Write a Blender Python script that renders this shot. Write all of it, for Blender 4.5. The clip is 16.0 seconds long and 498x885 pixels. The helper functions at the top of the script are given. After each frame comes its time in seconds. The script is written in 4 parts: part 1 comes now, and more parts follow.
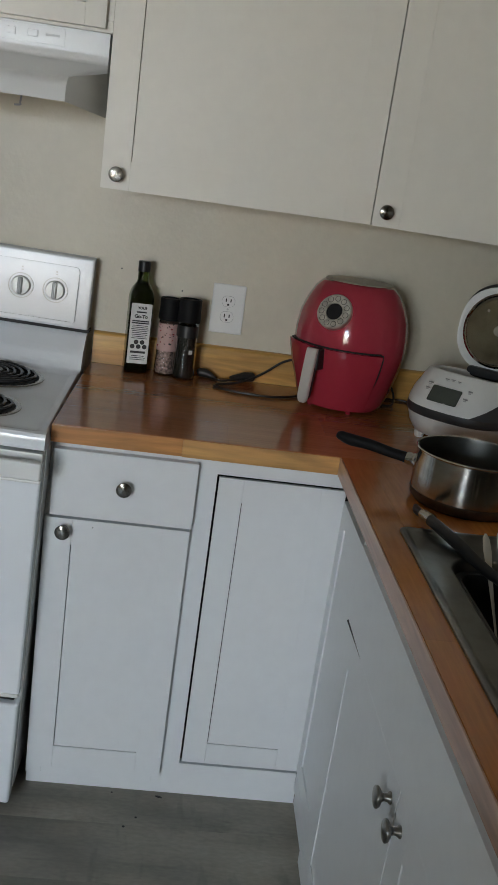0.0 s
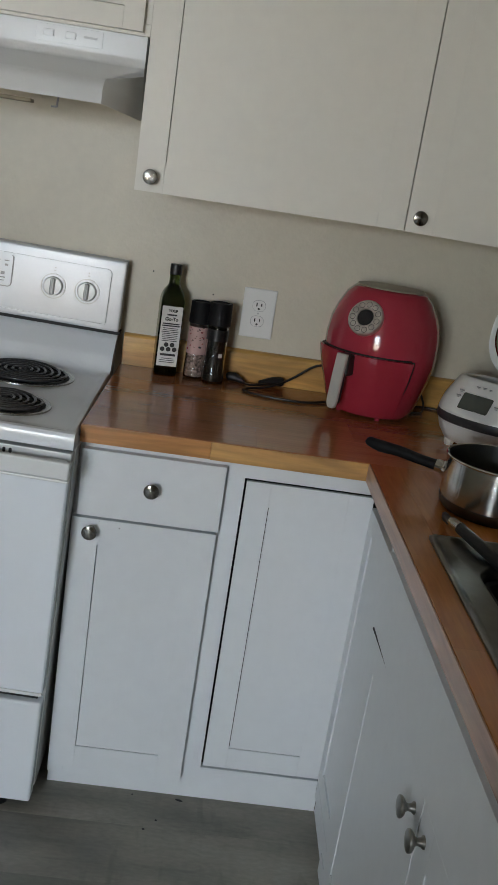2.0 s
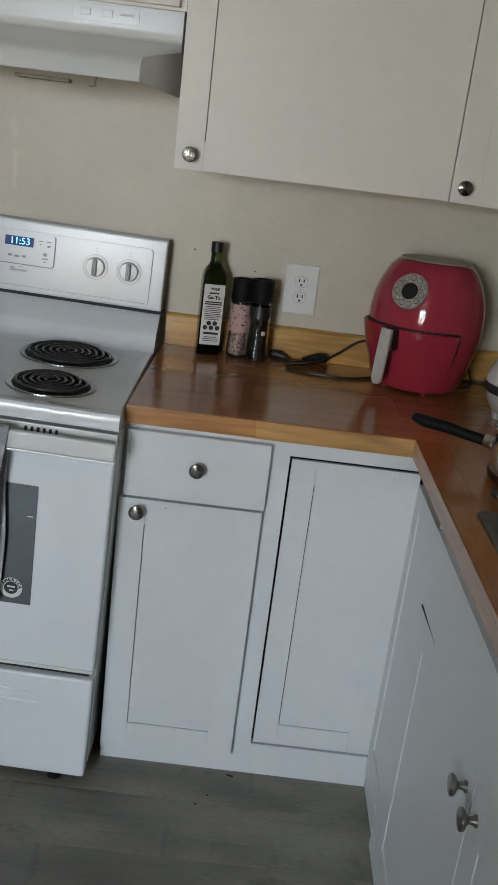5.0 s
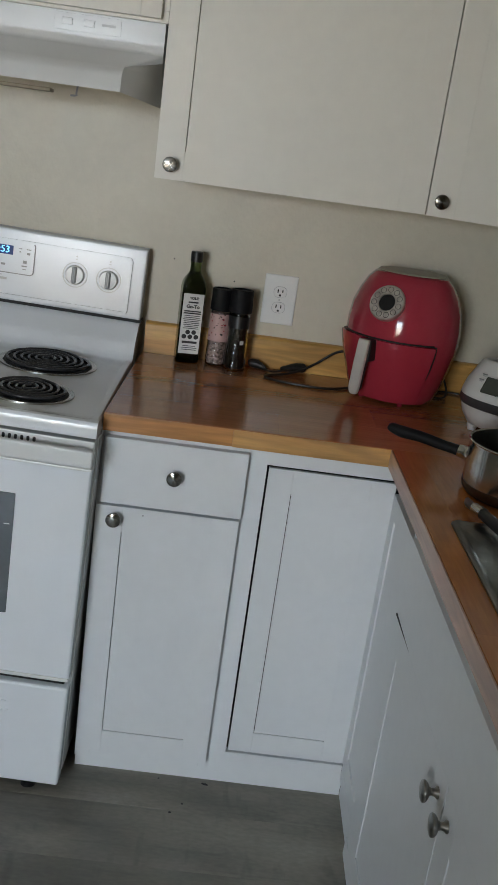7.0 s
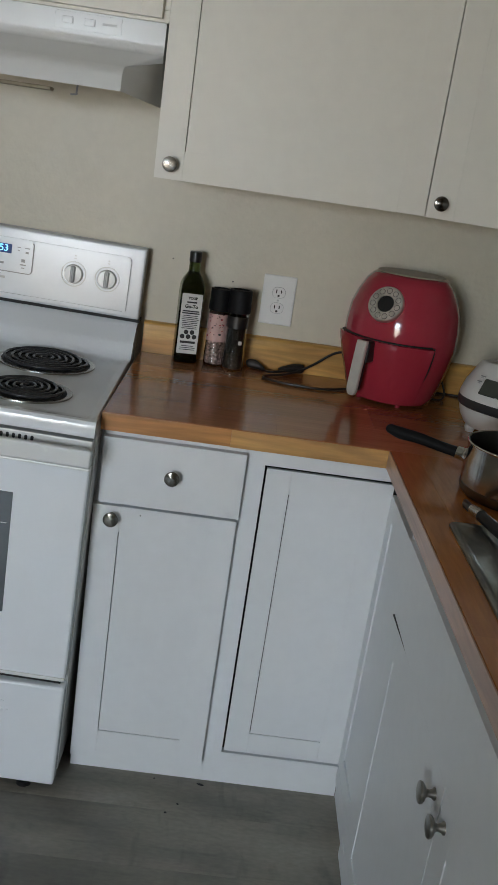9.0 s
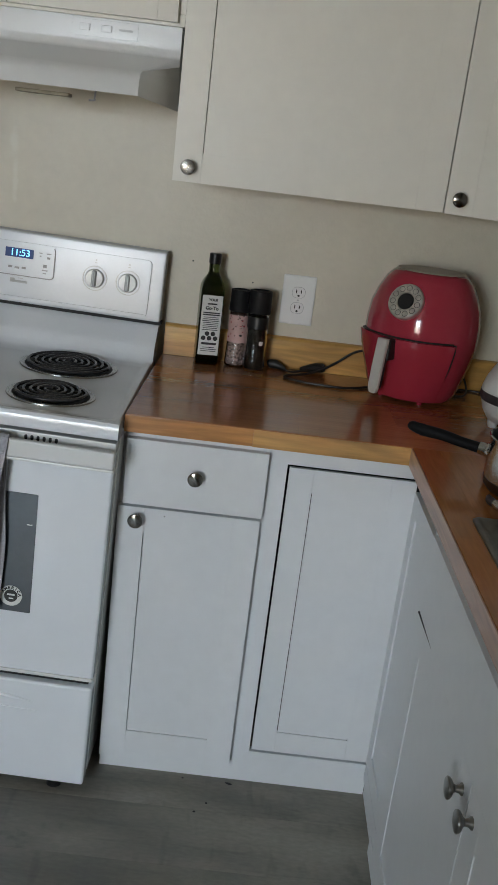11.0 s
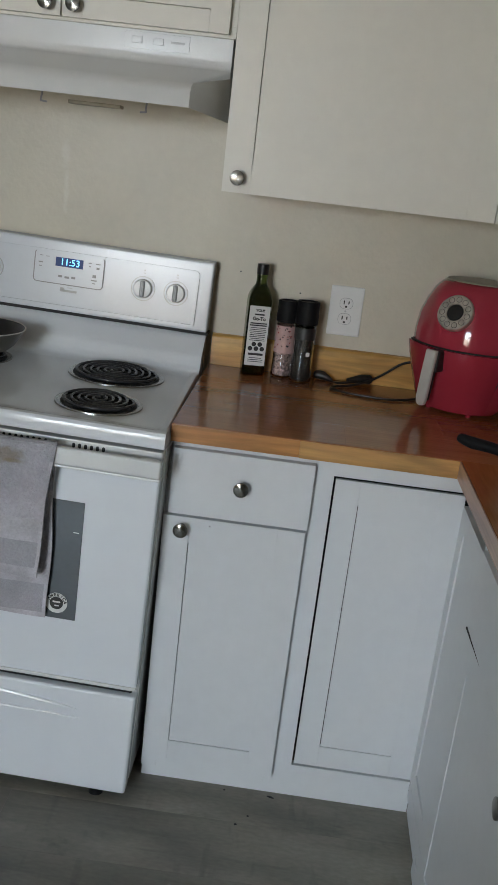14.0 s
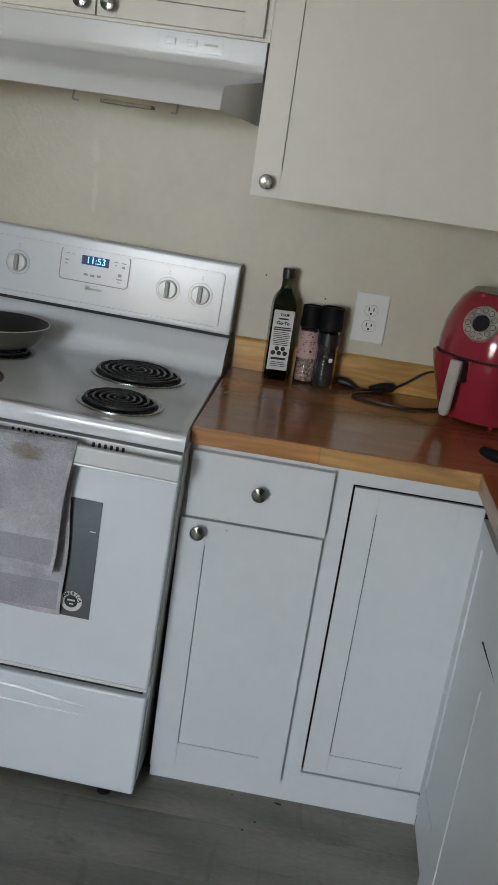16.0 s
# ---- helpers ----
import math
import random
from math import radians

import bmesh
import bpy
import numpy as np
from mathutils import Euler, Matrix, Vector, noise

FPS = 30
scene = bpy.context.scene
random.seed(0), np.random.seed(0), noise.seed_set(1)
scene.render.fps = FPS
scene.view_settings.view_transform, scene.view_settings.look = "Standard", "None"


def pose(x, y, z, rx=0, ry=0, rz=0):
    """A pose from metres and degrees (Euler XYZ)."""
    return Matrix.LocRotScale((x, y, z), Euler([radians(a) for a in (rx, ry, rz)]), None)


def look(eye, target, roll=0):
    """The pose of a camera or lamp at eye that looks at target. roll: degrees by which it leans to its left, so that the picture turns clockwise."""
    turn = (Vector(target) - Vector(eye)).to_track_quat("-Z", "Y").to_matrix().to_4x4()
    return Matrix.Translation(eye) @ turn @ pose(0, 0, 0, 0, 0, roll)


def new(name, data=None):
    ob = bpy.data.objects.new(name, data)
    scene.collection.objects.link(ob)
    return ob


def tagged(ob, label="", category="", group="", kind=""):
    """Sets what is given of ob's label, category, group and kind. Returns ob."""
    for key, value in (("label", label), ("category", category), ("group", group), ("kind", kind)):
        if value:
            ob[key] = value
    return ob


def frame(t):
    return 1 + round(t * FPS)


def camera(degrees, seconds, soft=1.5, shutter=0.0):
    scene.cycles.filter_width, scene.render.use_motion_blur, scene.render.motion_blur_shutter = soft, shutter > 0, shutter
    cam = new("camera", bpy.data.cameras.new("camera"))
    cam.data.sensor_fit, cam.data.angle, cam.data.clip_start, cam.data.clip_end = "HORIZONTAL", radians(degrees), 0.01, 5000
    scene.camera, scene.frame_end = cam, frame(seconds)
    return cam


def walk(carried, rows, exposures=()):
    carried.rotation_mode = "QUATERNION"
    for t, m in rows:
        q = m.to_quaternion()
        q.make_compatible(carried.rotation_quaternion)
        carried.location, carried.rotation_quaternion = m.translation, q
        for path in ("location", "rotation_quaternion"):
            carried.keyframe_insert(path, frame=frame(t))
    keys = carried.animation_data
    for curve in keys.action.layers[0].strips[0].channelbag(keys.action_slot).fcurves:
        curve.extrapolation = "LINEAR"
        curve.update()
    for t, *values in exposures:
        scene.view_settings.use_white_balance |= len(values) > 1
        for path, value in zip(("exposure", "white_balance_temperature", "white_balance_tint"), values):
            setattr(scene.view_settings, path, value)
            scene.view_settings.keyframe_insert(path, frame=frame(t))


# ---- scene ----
cam = camera(31.0, 16.0, soft=1.25)
PATH = [
    (0, (0.261, -2.45, 1.464), (0.421, -0.54, 0.894), 8.1),
    (0.5, (0.248, -2.455, 1.466), (0.389, -0.543, 0.898), 8.1),
    (1, (0.241, -2.457, 1.468), (0.352, -0.54, 0.906), 8.1),
    (1.5, (0.253, -2.45, 1.459), (0.354, -0.533, 0.898), 8.7),
    (2, (0.256, -2.447, 1.456), (0.358, -0.53, 0.892), 8.8),
    (2.5, (0.253, -2.435, 1.446), (0.329, -0.527, 0.852), 8.3),
    (3, (0.253, -2.429, 1.448), (0.303, -0.528, 0.83), 7.9),
    (5.5, (0.256, -2.442, 1.461), (0.266, -0.543, 0.832), 7.0),
    (6, (0.258, -2.445, 1.461), (0.307, -0.545, 0.84), 7.5),
    (6.5, (0.254, -2.448, 1.462), (0.311, -0.545, 0.849), 7.7),
    (7, (0.259, -2.45, 1.461), (0.313, -0.543, 0.859), 7.9),
    (7.5, (0.264, -2.451, 1.462), (0.332, -0.544, 0.864), 8.0),
    (8, (0.259, -2.449, 1.458), (0.332, -0.542, 0.861), 8.2),
    (8.5, (0.254, -2.449, 1.46), (0.322, -0.542, 0.861), 8.4),
    (11, (0.258, -2.459, 1.458), (0.268, -0.552, 0.856), 6.9),
    (11.5, (0.247, -2.463, 1.457), (0.232, -0.553, 0.865), 6.9),
    (12, (0.253, -2.464, 1.457), (0.21, -0.555, 0.863), 7.0),
    (12.5, (0.237, -2.461, 1.458), (0.161, -0.551, 0.87), 7.2),
    (13, (0.242, -2.456, 1.453), (0.152, -0.545, 0.868), 7.5),
    (13.5, (0.25, -2.458, 1.458), (0.157, -0.549, 0.87), 7.5),
    (14, (0.251, -2.453, 1.455), (0.163, -0.544, 0.865), 6.7),
    (14.5, (0.24, -2.453, 1.454), (0.154, -0.543, 0.867), 6.8),
    (15, (0.237, -2.454, 1.454), (0.121, -0.548, 0.862), 6.7),
    (15.5, (0.228, -2.453, 1.457), (0.088, -0.548, 0.864), 7.5),
    (16, (0.245, -2.444, 1.46), (0.117, -0.538, 0.867), 8.3),
]
walk(cam, [(t, look(eye, target, roll)) for t, eye, target, roll in PATH])

# ---- light ----
world = bpy.data.worlds.new("world")
scene.world = world
world.use_nodes = True
wn = world.node_tree.nodes
sky = wn.new("ShaderNodeTexSky")
sky.sky_type, sky.sun_disc = "NISHITA", False
sky.sun_elevation, sky.sun_rotation = radians(45), radians(70)
wn["Background"].inputs["Strength"].default_value = 0.1
world.node_tree.links.new(sky.outputs[0], wn["Background"].inputs["Color"])


def area(name, eye, target, w, h, power, color, spread):
    d = bpy.data.lights.new(name, "AREA")
    d.shape, d.size, d.size_y, d.energy, d.color, d.spread = "RECTANGLE", w, h, power, color, radians(spread)
    ob = new(name, d)
    ob.matrix_world = look(eye, target)
    return ob


WIN_X0, WIN_X1, WIN_Z0, WIN_Z1, REAR = -1.90, -0.65, 0.60, 2.15, -6.0
WIN_C = (WIN_X0 + WIN_X1) / 2
area("window_sky_light", (WIN_C, REAR - 0.10, 1.74), (WIN_C + 1.0, REAR + 3.5, -0.7), 1.15, 0.80, 36, (0.63, 0.82, 1.0), 110)
area("window_ground_light", (WIN_C, REAR - 0.16, 1.35), (WIN_C + 0.7, REAR + 2.0, 2.3), 1.15, 1.3, 27, (1.0, 0.90, 0.76), 110)
sun = bpy.data.lights.new("sun", "SUN")
sun.energy, sun.angle, sun.color = 1.0, radians(10), (1.0, 0.95, 0.88)
new("sun", sun).matrix_world = look((6, 3, 8), (0, 0, 0))
scene.view_settings.exposure = 0.0


# ---- materials ----
def material(name, color, rough=0.5, metal=0.0, vary=0.06, scale=6.0, bump=0.0, bump_scale=60.0, coat=0.0, stretch=(1, 1, 1), second=None,
             spec=0.5, fine=0.03):
    """Two scales of colour variation and a fine relief on a principled surface."""
    m = bpy.data.materials.new(name)
    m.use_nodes = True
    n, l = m.node_tree.nodes, m.node_tree.links
    b = n["Principled BSDF"]
    co, mp = n.new("ShaderNodeTexCoord"), n.new("ShaderNodeMapping")
    mp.inputs["Scale"].default_value = stretch
    l.new(co.outputs["Object"], mp.inputs[0])
    big, small = n.new("ShaderNodeTexNoise"), n.new("ShaderNodeTexNoise")
    big.inputs["Scale"].default_value, small.inputs["Scale"].default_value = scale, scale * 14
    big.inputs["Detail"].default_value = 4
    for t in (big, small):
        l.new(mp.outputs[0], t.inputs["Vector"])
    mix = n.new("ShaderNodeMix")
    mix.data_type = "RGBA"
    dark = second or tuple(c * (1 - 2 * vary) for c in color)
    mix.inputs["A"].default_value, mix.inputs["B"].default_value = (*dark, 1), (*color, 1)
    ramp = n.new("ShaderNodeMapRange")
    ramp.inputs["From Min"].default_value, ramp.inputs["From Max"].default_value = 0.36, 0.64
    l.new(big.outputs[0], ramp.inputs["Value"])
    l.new(ramp.outputs[0], mix.inputs["Factor"])
    hs = n.new("ShaderNodeHueSaturation")
    vr = n.new("ShaderNodeMapRange")
    vr.inputs["From Min"].default_value, vr.inputs["From Max"].default_value = 0.3, 0.7
    vr.inputs["To Min"].default_value, vr.inputs["To Max"].default_value = 1 - fine, 1 + fine
    l.new(small.outputs[0], vr.inputs["Value"])
    l.new(vr.outputs[0], hs.inputs["Value"])
    l.new(mix.outputs["Result"], hs.inputs["Color"])
    l.new(hs.outputs[0], b.inputs["Base Color"])
    rr = n.new("ShaderNodeMapRange")
    rr.inputs["To Min"].default_value, rr.inputs["To Max"].default_value = rough * (1 - min(0.12, 2.5 * fine)), min(1, rough * (1 + min(0.12, 2.5 * fine)))
    l.new(small.outputs[0], rr.inputs["Value"])
    l.new(rr.outputs[0], b.inputs["Roughness"])
    b.inputs["Metallic"].default_value = metal
    b.inputs["Coat Weight"].default_value = coat
    b.inputs["Coat Roughness"].default_value = 0.12
    b.inputs["Specular IOR Level"].default_value = spec
    if bump:
        bt, bp = n.new("ShaderNodeTexNoise"), n.new("ShaderNodeBump")
        bt.inputs["Scale"].default_value, bt.inputs["Detail"].default_value = bump_scale, 3
        l.new(mp.outputs[0], bt.inputs["Vector"])
        bp.inputs["Strength"].default_value, bp.inputs["Distance"].default_value = bump, 0.004
        l.new(bt.outputs[0], bp.inputs["Height"])
        l.new(bp.outputs[0], b.inputs["Normal"])
    return m


def emitter(name, color, power):
    m = bpy.data.materials.new(name)
    m.use_nodes = True
    b = m.node_tree.nodes["Principled BSDF"]
    b.inputs["Base Color"].default_value = (*color, 1)
    b.inputs["Emission Color"].default_value, b.inputs["Emission Strength"].default_value = (*color, 1), power
    return m


def glassy(name, color, rough=0.03, ior=1.45):
    m = bpy.data.materials.new(name)
    m.use_nodes = True
    b = m.node_tree.nodes["Principled BSDF"]
    b.inputs["Base Color"].default_value = (*color, 1)
    b.inputs["Transmission Weight"].default_value, b.inputs["Roughness"].default_value, b.inputs["IOR"].default_value = 1.0, rough, ior
    return m


def wood(name, light, dark, along, rough, coat=0.0, staves=None, knots=0.0, rings=0.35):
    """Grain stretched along one axis, optional glued staves of different tone, optional knots."""
    m = material(name, light, rough, coat=coat, second=dark, scale=5.0, stretch=tuple(0.16 if a == along else 2.2 for a in "xyz"), fine=0.10,
                 bump=0.05, bump_scale=40)
    n, l = m.node_tree.nodes, m.node_tree.links
    b, hs = n["Principled BSDF"], next(q for q in n if q.type == "HUE_SAT")
    co = next(q for q in n if q.type == "TEX_COORD")
    out = hs.outputs[0]
    mp = n.new("ShaderNodeMapping")
    mp.inputs["Scale"].default_value = tuple(1.2 if a == along else 9.0 for a in "xyz")
    l.new(co.outputs["Object"], mp.inputs[0])
    wv = n.new("ShaderNodeTexNoise")
    wv.inputs["Scale"].default_value, wv.inputs["Detail"].default_value, wv.inputs["Distortion"].default_value = 2.2, 5, 1.2
    l.new(mp.outputs[0], wv.inputs["Vector"])
    mr = n.new("ShaderNodeMapRange")
    mr.inputs["From Min"].default_value, mr.inputs["From Max"].default_value = 0.35, 0.65
    mr.inputs["To Min"].default_value, mr.inputs["To Max"].default_value = 1 - rings, 1 + rings * 0.5
    l.new(wv.outputs[0], mr.inputs["Value"])
    h2 = n.new("ShaderNodeHueSaturation")
    l.new(mr.outputs[0], h2.inputs["Value"])
    l.new(out, h2.inputs["Color"])
    out = h2.outputs[0]
    if staves:
        bk, m2 = n.new("ShaderNodeTexBrick"), n.new("ShaderNodeMapping")
        if along == "y":
            m2.inputs["Rotation"].default_value = (0, 0, radians(90))
        l.new(co.outputs["Object"], m2.inputs[0])
        l.new(m2.outputs[0], bk.inputs["Vector"])
        for key, value in (("Scale", 1.0), ("Brick Width", staves[0]), ("Row Height", staves[1]), ("Mortar Size", 0.0004), ("Bias", 0.0)):
            bk.inputs[key].default_value = value
        bk.offset, bk.offset_frequency = 0.37, 2
        bk.inputs["Color1"].default_value, bk.inputs["Color2"].default_value = (0.86, 0.86, 0.86, 1), (1.10, 1.10, 1.10, 1)
        bk.inputs["Mortar"].default_value = (0.8, 0.8, 0.8, 1)
        mu = n.new("ShaderNodeMix")
        mu.data_type, mu.blend_type = "RGBA", "MULTIPLY"
        mu.inputs["Factor"].default_value = 1
        l.new(out, mu.inputs["A"])
        l.new(bk.outputs[0], mu.inputs["B"])
        out = mu.outputs["Result"]
    if knots:
        vo = n.new("ShaderNodeTexVoronoi")
        vo.inputs["Scale"].default_value = knots
        l.new(co.outputs["Object"], vo.inputs["Vector"])
        kr = n.new("ShaderNodeMapRange")
        kr.inputs["From Min"].default_value, kr.inputs["From Max"].default_value = 0.03, 0.14
        kr.inputs["To Min"].default_value, kr.inputs["To Max"].default_value = 0.45, 1.0
        l.new(vo.outputs["Distance"], kr.inputs["Value"])
        h3 = n.new("ShaderNodeHueSaturation")
        l.new(kr.outputs[0], h3.inputs["Value"])
        l.new(out, h3.inputs["Color"])
        out = h3.outputs[0]
    l.new(out, b.inputs["Base Color"])
    return m


M = {
    "paint": material("white_cabinet_paint", (0.745, 0.765, 0.788), 0.42, vary=0.008, scale=2.5, bump=0.05, bump_scale=45, fine=0.012),
    "cream": material("cream_cabinet_paint", (0.77, 0.735, 0.655), 0.42, vary=0.008, scale=2.5, bump=0.05, bump_scale=45, fine=0.012),
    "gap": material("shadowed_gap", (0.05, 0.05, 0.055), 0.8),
    "wall": material("beige_textured_wall", (0.635, 0.585, 0.472), 0.40, vary=0.04, scale=3.0, bump=0.26, bump_scale=85, fine=0.02),
    "ceiling": material("ceiling_paint", (0.78, 0.77, 0.74), 0.8, bump=0.2, bump_scale=60),
    "top": wood("varnished_dark_wood", (0.44, 0.172, 0.060), (0.35, 0.124, 0.042), "x", 0.19, coat=0.4, rings=0.05, staves=(0.62, 0.16)),
    # same wood along y, brighter orange for the light on the arm
    "top_arm": wood("varnished_dark_wood_arm_lit", (0.56, 0.205, 0.050), (0.44, 0.145, 0.034), "y", 0.19, coat=0.4, staves=(0.30, 0.10), rings=0.06),
    "edge": wood("honey_edge_wood", (0.50, 0.23, 0.07), (0.38, 0.15, 0.042), "x", 0.35, coat=0.2),
    "edge_pale": wood("pale_honey_edge_wood", (0.53, 0.29, 0.10), (0.46, 0.23, 0.07), "x", 0.35, coat=0.2),
    # pinkish tint stands for light reflecting off the arm's edging
    "edge_arm": wood("arm_edge_wood_lit", (0.46, 0.28, 0.19), (0.40, 0.22, 0.14), "y", 0.35, coat=0.2),
    "pine": wood("varnished_pine", (0.70, 0.42, 0.12), (0.50, 0.24, 0.05), "x", 0.35, coat=0.3, knots=9.0),
    "enamel": material("white_enamel", (0.80, 0.83, 0.87), 0.11, spec=0.4, vary=0.012, scale=2, fine=0.004),
    # same enamel as the range, darkened to offset its bright reflection
    "console": material("white_enamel_toned_down", (0.73, 0.76, 0.80), 0.22, vary=0.02, scale=5, fine=0.006, spec=0.40, bump=0.03, bump_scale=14),
    "black_matte": material("matt_black_grip", (0.008, 0.008, 0.009), 0.6, vary=0.1, fine=0.1, spec=0.18),
    "enamel_mat": material("white_painted_steel", (0.74, 0.745, 0.74), 0.19, vary=0.012, scale=2, fine=0.004),
    "plastic_white": material("white_plastic", (0.82, 0.82, 0.80), 0.28, vary=0.02, fine=0.01),
    "nickel": material("brushed_nickel", (0.27, 0.26, 0.24), 0.21, metal=1.0, vary=0.02, scale=8, fine=0.02),
    "nickel_side": material("brushed_nickel_side", (0.30, 0.29, 0.27), 0.30, metal=1.0, vary=0.02, scale=8, fine=0.02),
    "dial_metal": material("bright_dial_metal", (0.84, 0.81, 0.75), 0.30, metal=0.85, vary=0.14, scale=60, fine=0.04, bump=0.08, bump_scale=70),
    "old_lens": material("yellowed_lamp_lens", (0.34, 0.29, 0.20), 0.6, vary=0.2, scale=20),
    "steel": material("stainless_steel", (0.62, 0.61, 0.58), 0.17, metal=1.0, vary=0.08, scale=12, stretch=(1, 1, 6)),
    "sink": material("dull_stainless", (0.25, 0.25, 0.235), 0.36, metal=1.0, vary=0.15, scale=14, bump=0.02),
    "chrome": material("drip_pan_chrome", (0.52, 0.51, 0.48), 0.26, metal=1.0, vary=0.1, scale=18),
    "black": material("black_plastic", (0.011, 0.011, 0.012), 0.38, vary=0.1, fine=0.1),
    "coil": material("burner_coil", (0.05, 0.05, 0.055), 0.26, vary=0.2, scale=20, fine=0.15),
    "dark": material("dark_recess", (0.012, 0.012, 0.013), 0.6),
    "grey": material("grey_print", (0.33, 0.33, 0.34), 0.5),
    "lightgrey": material("light_grey_print", (0.56, 0.56, 0.56), 0.5),
    "window": material("tinted_oven_glass", (0.085, 0.095, 0.105), 0.12, vary=0.05, coat=0.5),
    "red": material("glossy_red_plastic", (0.36, 0.032, 0.054), 0.09, vary=0.02, scale=2, coat=0.2, fine=0.0),
    "red_dark": material("red_drawer_plastic", (0.33, 0.026, 0.045), 0.12, vary=0.02, scale=2, coat=0.2, fine=0.0),
    "silver": material("silver_plastic", (0.70, 0.68, 0.64), 0.34, metal=0.4, vary=0.02),
    "taupe": material("taupe_plastic", (0.34, 0.30, 0.24), 0.4, vary=0.05),
    "lid_steel": material("inner_lid_steel", (0.62, 0.58, 0.50), 0.10, metal=1.0, vary=0.2, scale=9),
    "tarnish": material("browned_steel", (0.11, 0.08, 0.06), 0.36, metal=0.9, vary=0.2, scale=20),
    "grip": material("grey_grip", (0.42, 0.42, 0.42), 0.35, vary=0.03),
    "charcoal": material("charcoal_plastic", (0.05, 0.05, 0.052), 0.4, vary=0.1),
    "lcd": material("lcd_glass", (0.07, 0.08, 0.068), 0.2, coat=0.4),
    "bottle": glassy("dark_green_glass", (0.085, 0.13, 0.028), 0.06),
    "oil": material("dark_oil", (0.018, 0.026, 0.004), 0.15, vary=0.2, coat=0.6),
    "clear": glassy("clear_glass", (0.95, 0.96, 0.95), 0.02),
    "paper": material("label_paper", (0.74, 0.74, 0.72), 0.6, vary=0.03),
    "ink": material("label_ink", (0.03, 0.03, 0.03), 0.6),
    "pink": material("pink_label", (0.62, 0.40, 0.37), 0.5, vary=0.05),
    "salt": material("pink_salt", (0.72, 0.50, 0.44), 0.6, vary=0.35, scale=150, fine=0.25, bump=0.6, bump_scale=260),
    "pepper": material("peppercorns", (0.035, 0.028, 0.022), 0.5, vary=0.4, scale=140, fine=0.3, bump=0.8, bump_scale=240),
    "towel": material("grey_terry_towel", (0.53, 0.515, 0.56), 0.95, second=(0.38, 0.375, 0.41), scale=10, bump=1.0, bump_scale=260, fine=0.09, spec=0.1),
    "towel_dark": material("flat_towel_band", (0.43, 0.42, 0.455), 0.95, second=(0.37, 0.365, 0.395), scale=16, bump=0.7, bump_scale=230, fine=0.09, spec=0.1),
    "towel_band": material("woven_towel_band", (0.60, 0.585, 0.625), 0.9, vary=0.14, scale=14, bump=0.5, bump_scale=200, fine=0.09, spec=0.1),
    "stain": material("brown_stain", (0.30, 0.23, 0.15), 0.95, bump=0.9, bump_scale=330, spec=0.1, vary=0.2, scale=40),
    "nonstick": material("dark_nonstick", (0.02, 0.02, 0.02), 0.38, vary=0.15),
    "pan_out": material("grey_pan_outside", (0.16, 0.15, 0.13), 0.32, metal=0.5, vary=0.1),
    "floor": material("grey_vinyl", (0.282, 0.260, 0.217), 0.42, second=(0.204, 0.189, 0.160), scale=4.5, stretch=(0.8, 2.0, 1), fine=0.10,
                      bump=0.08, bump_scale=50),
    "floor_under": material("floor_joint", (0.17, 0.16, 0.14), 0.7),
    "blue": emitter("blue_clock_digits", (0.20, 0.62, 1.0), 2.2),
    "blue_glow": emitter("blue_display", (0.014, 0.04, 0.15), 0.18),
    "pane": glassy("window_pane", (1, 1, 1), 0.0),
    "grass": material("outside_ground", (0.16, 0.17, 0.10), 0.9, vary=0.2),
    "bone": material("pale_cutlery", (0.72, 0.68, 0.60), 0.3, metal=0.3, vary=0.1),
}


# knots, fine veins and cross scuffs in the printed floor, different on each plank
fn, fl = M["floor"].node_tree.nodes, M["floor"].node_tree.links
fb = fn["Principled BSDF"]
fco, foi, fsh, fof = (fn.new("ShaderNode" + k) for k in ("TexCoord", "ObjectInfo", "VectorMath", "VectorMath"))
fsh.operation, fof.operation = "SCALE", "ADD"
fsh.inputs[0].default_value = (37.0, 53.0, 0.0)
fl.new(foi.outputs["Random"], fsh.inputs["Scale"])
fl.new(fco.outputs["Object"], fof.inputs[0])
fl.new(fsh.outputs[0], fof.inputs[1])
for q in [q for q in fn if q.type == "MAPPING"]:
    fl.new(fof.outputs[0], q.inputs[0])


def floor_layer(kind, stretch, scale, lo, hi, depth, rag):
    was = fb.inputs["Base Color"].links[0].from_socket
    fmp, fvo, fno, fad, fmr, fhs = (fn.new("ShaderNode" + k) for k in ("Mapping", kind, "TexNoise", "Math", "MapRange", "HueSaturation"))
    fmp.inputs["Scale"].default_value = stretch
    fvo.inputs["Scale"].default_value, fno.inputs["Scale"].default_value, fno.inputs["Detail"].default_value = scale, 60, 4
    fad.operation = "MULTIPLY_ADD"
    fad.inputs[1].default_value = rag
    fl.new(fof.outputs[0], fmp.inputs[0])
    fl.new(fmp.outputs[0], fvo.inputs["Vector"])
    fl.new(fmp.outputs[0], fno.inputs["Vector"])
    fl.new(fno.outputs[0], fad.inputs[0])
    fl.new(fvo.outputs["Distance" if kind == "TexVoronoi" else 0], fad.inputs[2])
    fmr.inputs["From Min"].default_value, fmr.inputs["From Max"].default_value = lo + rag / 2, hi + rag / 2
    fmr.inputs["To Min"].default_value = 1 - depth
    fl.new(fad.outputs[0], fmr.inputs["Value"])
    fl.new(fmr.outputs[0], fhs.inputs["Value"])
    fl.new(was, fhs.inputs["Color"])
    fl.new(fhs.outputs[0], fb.inputs["Base Color"])


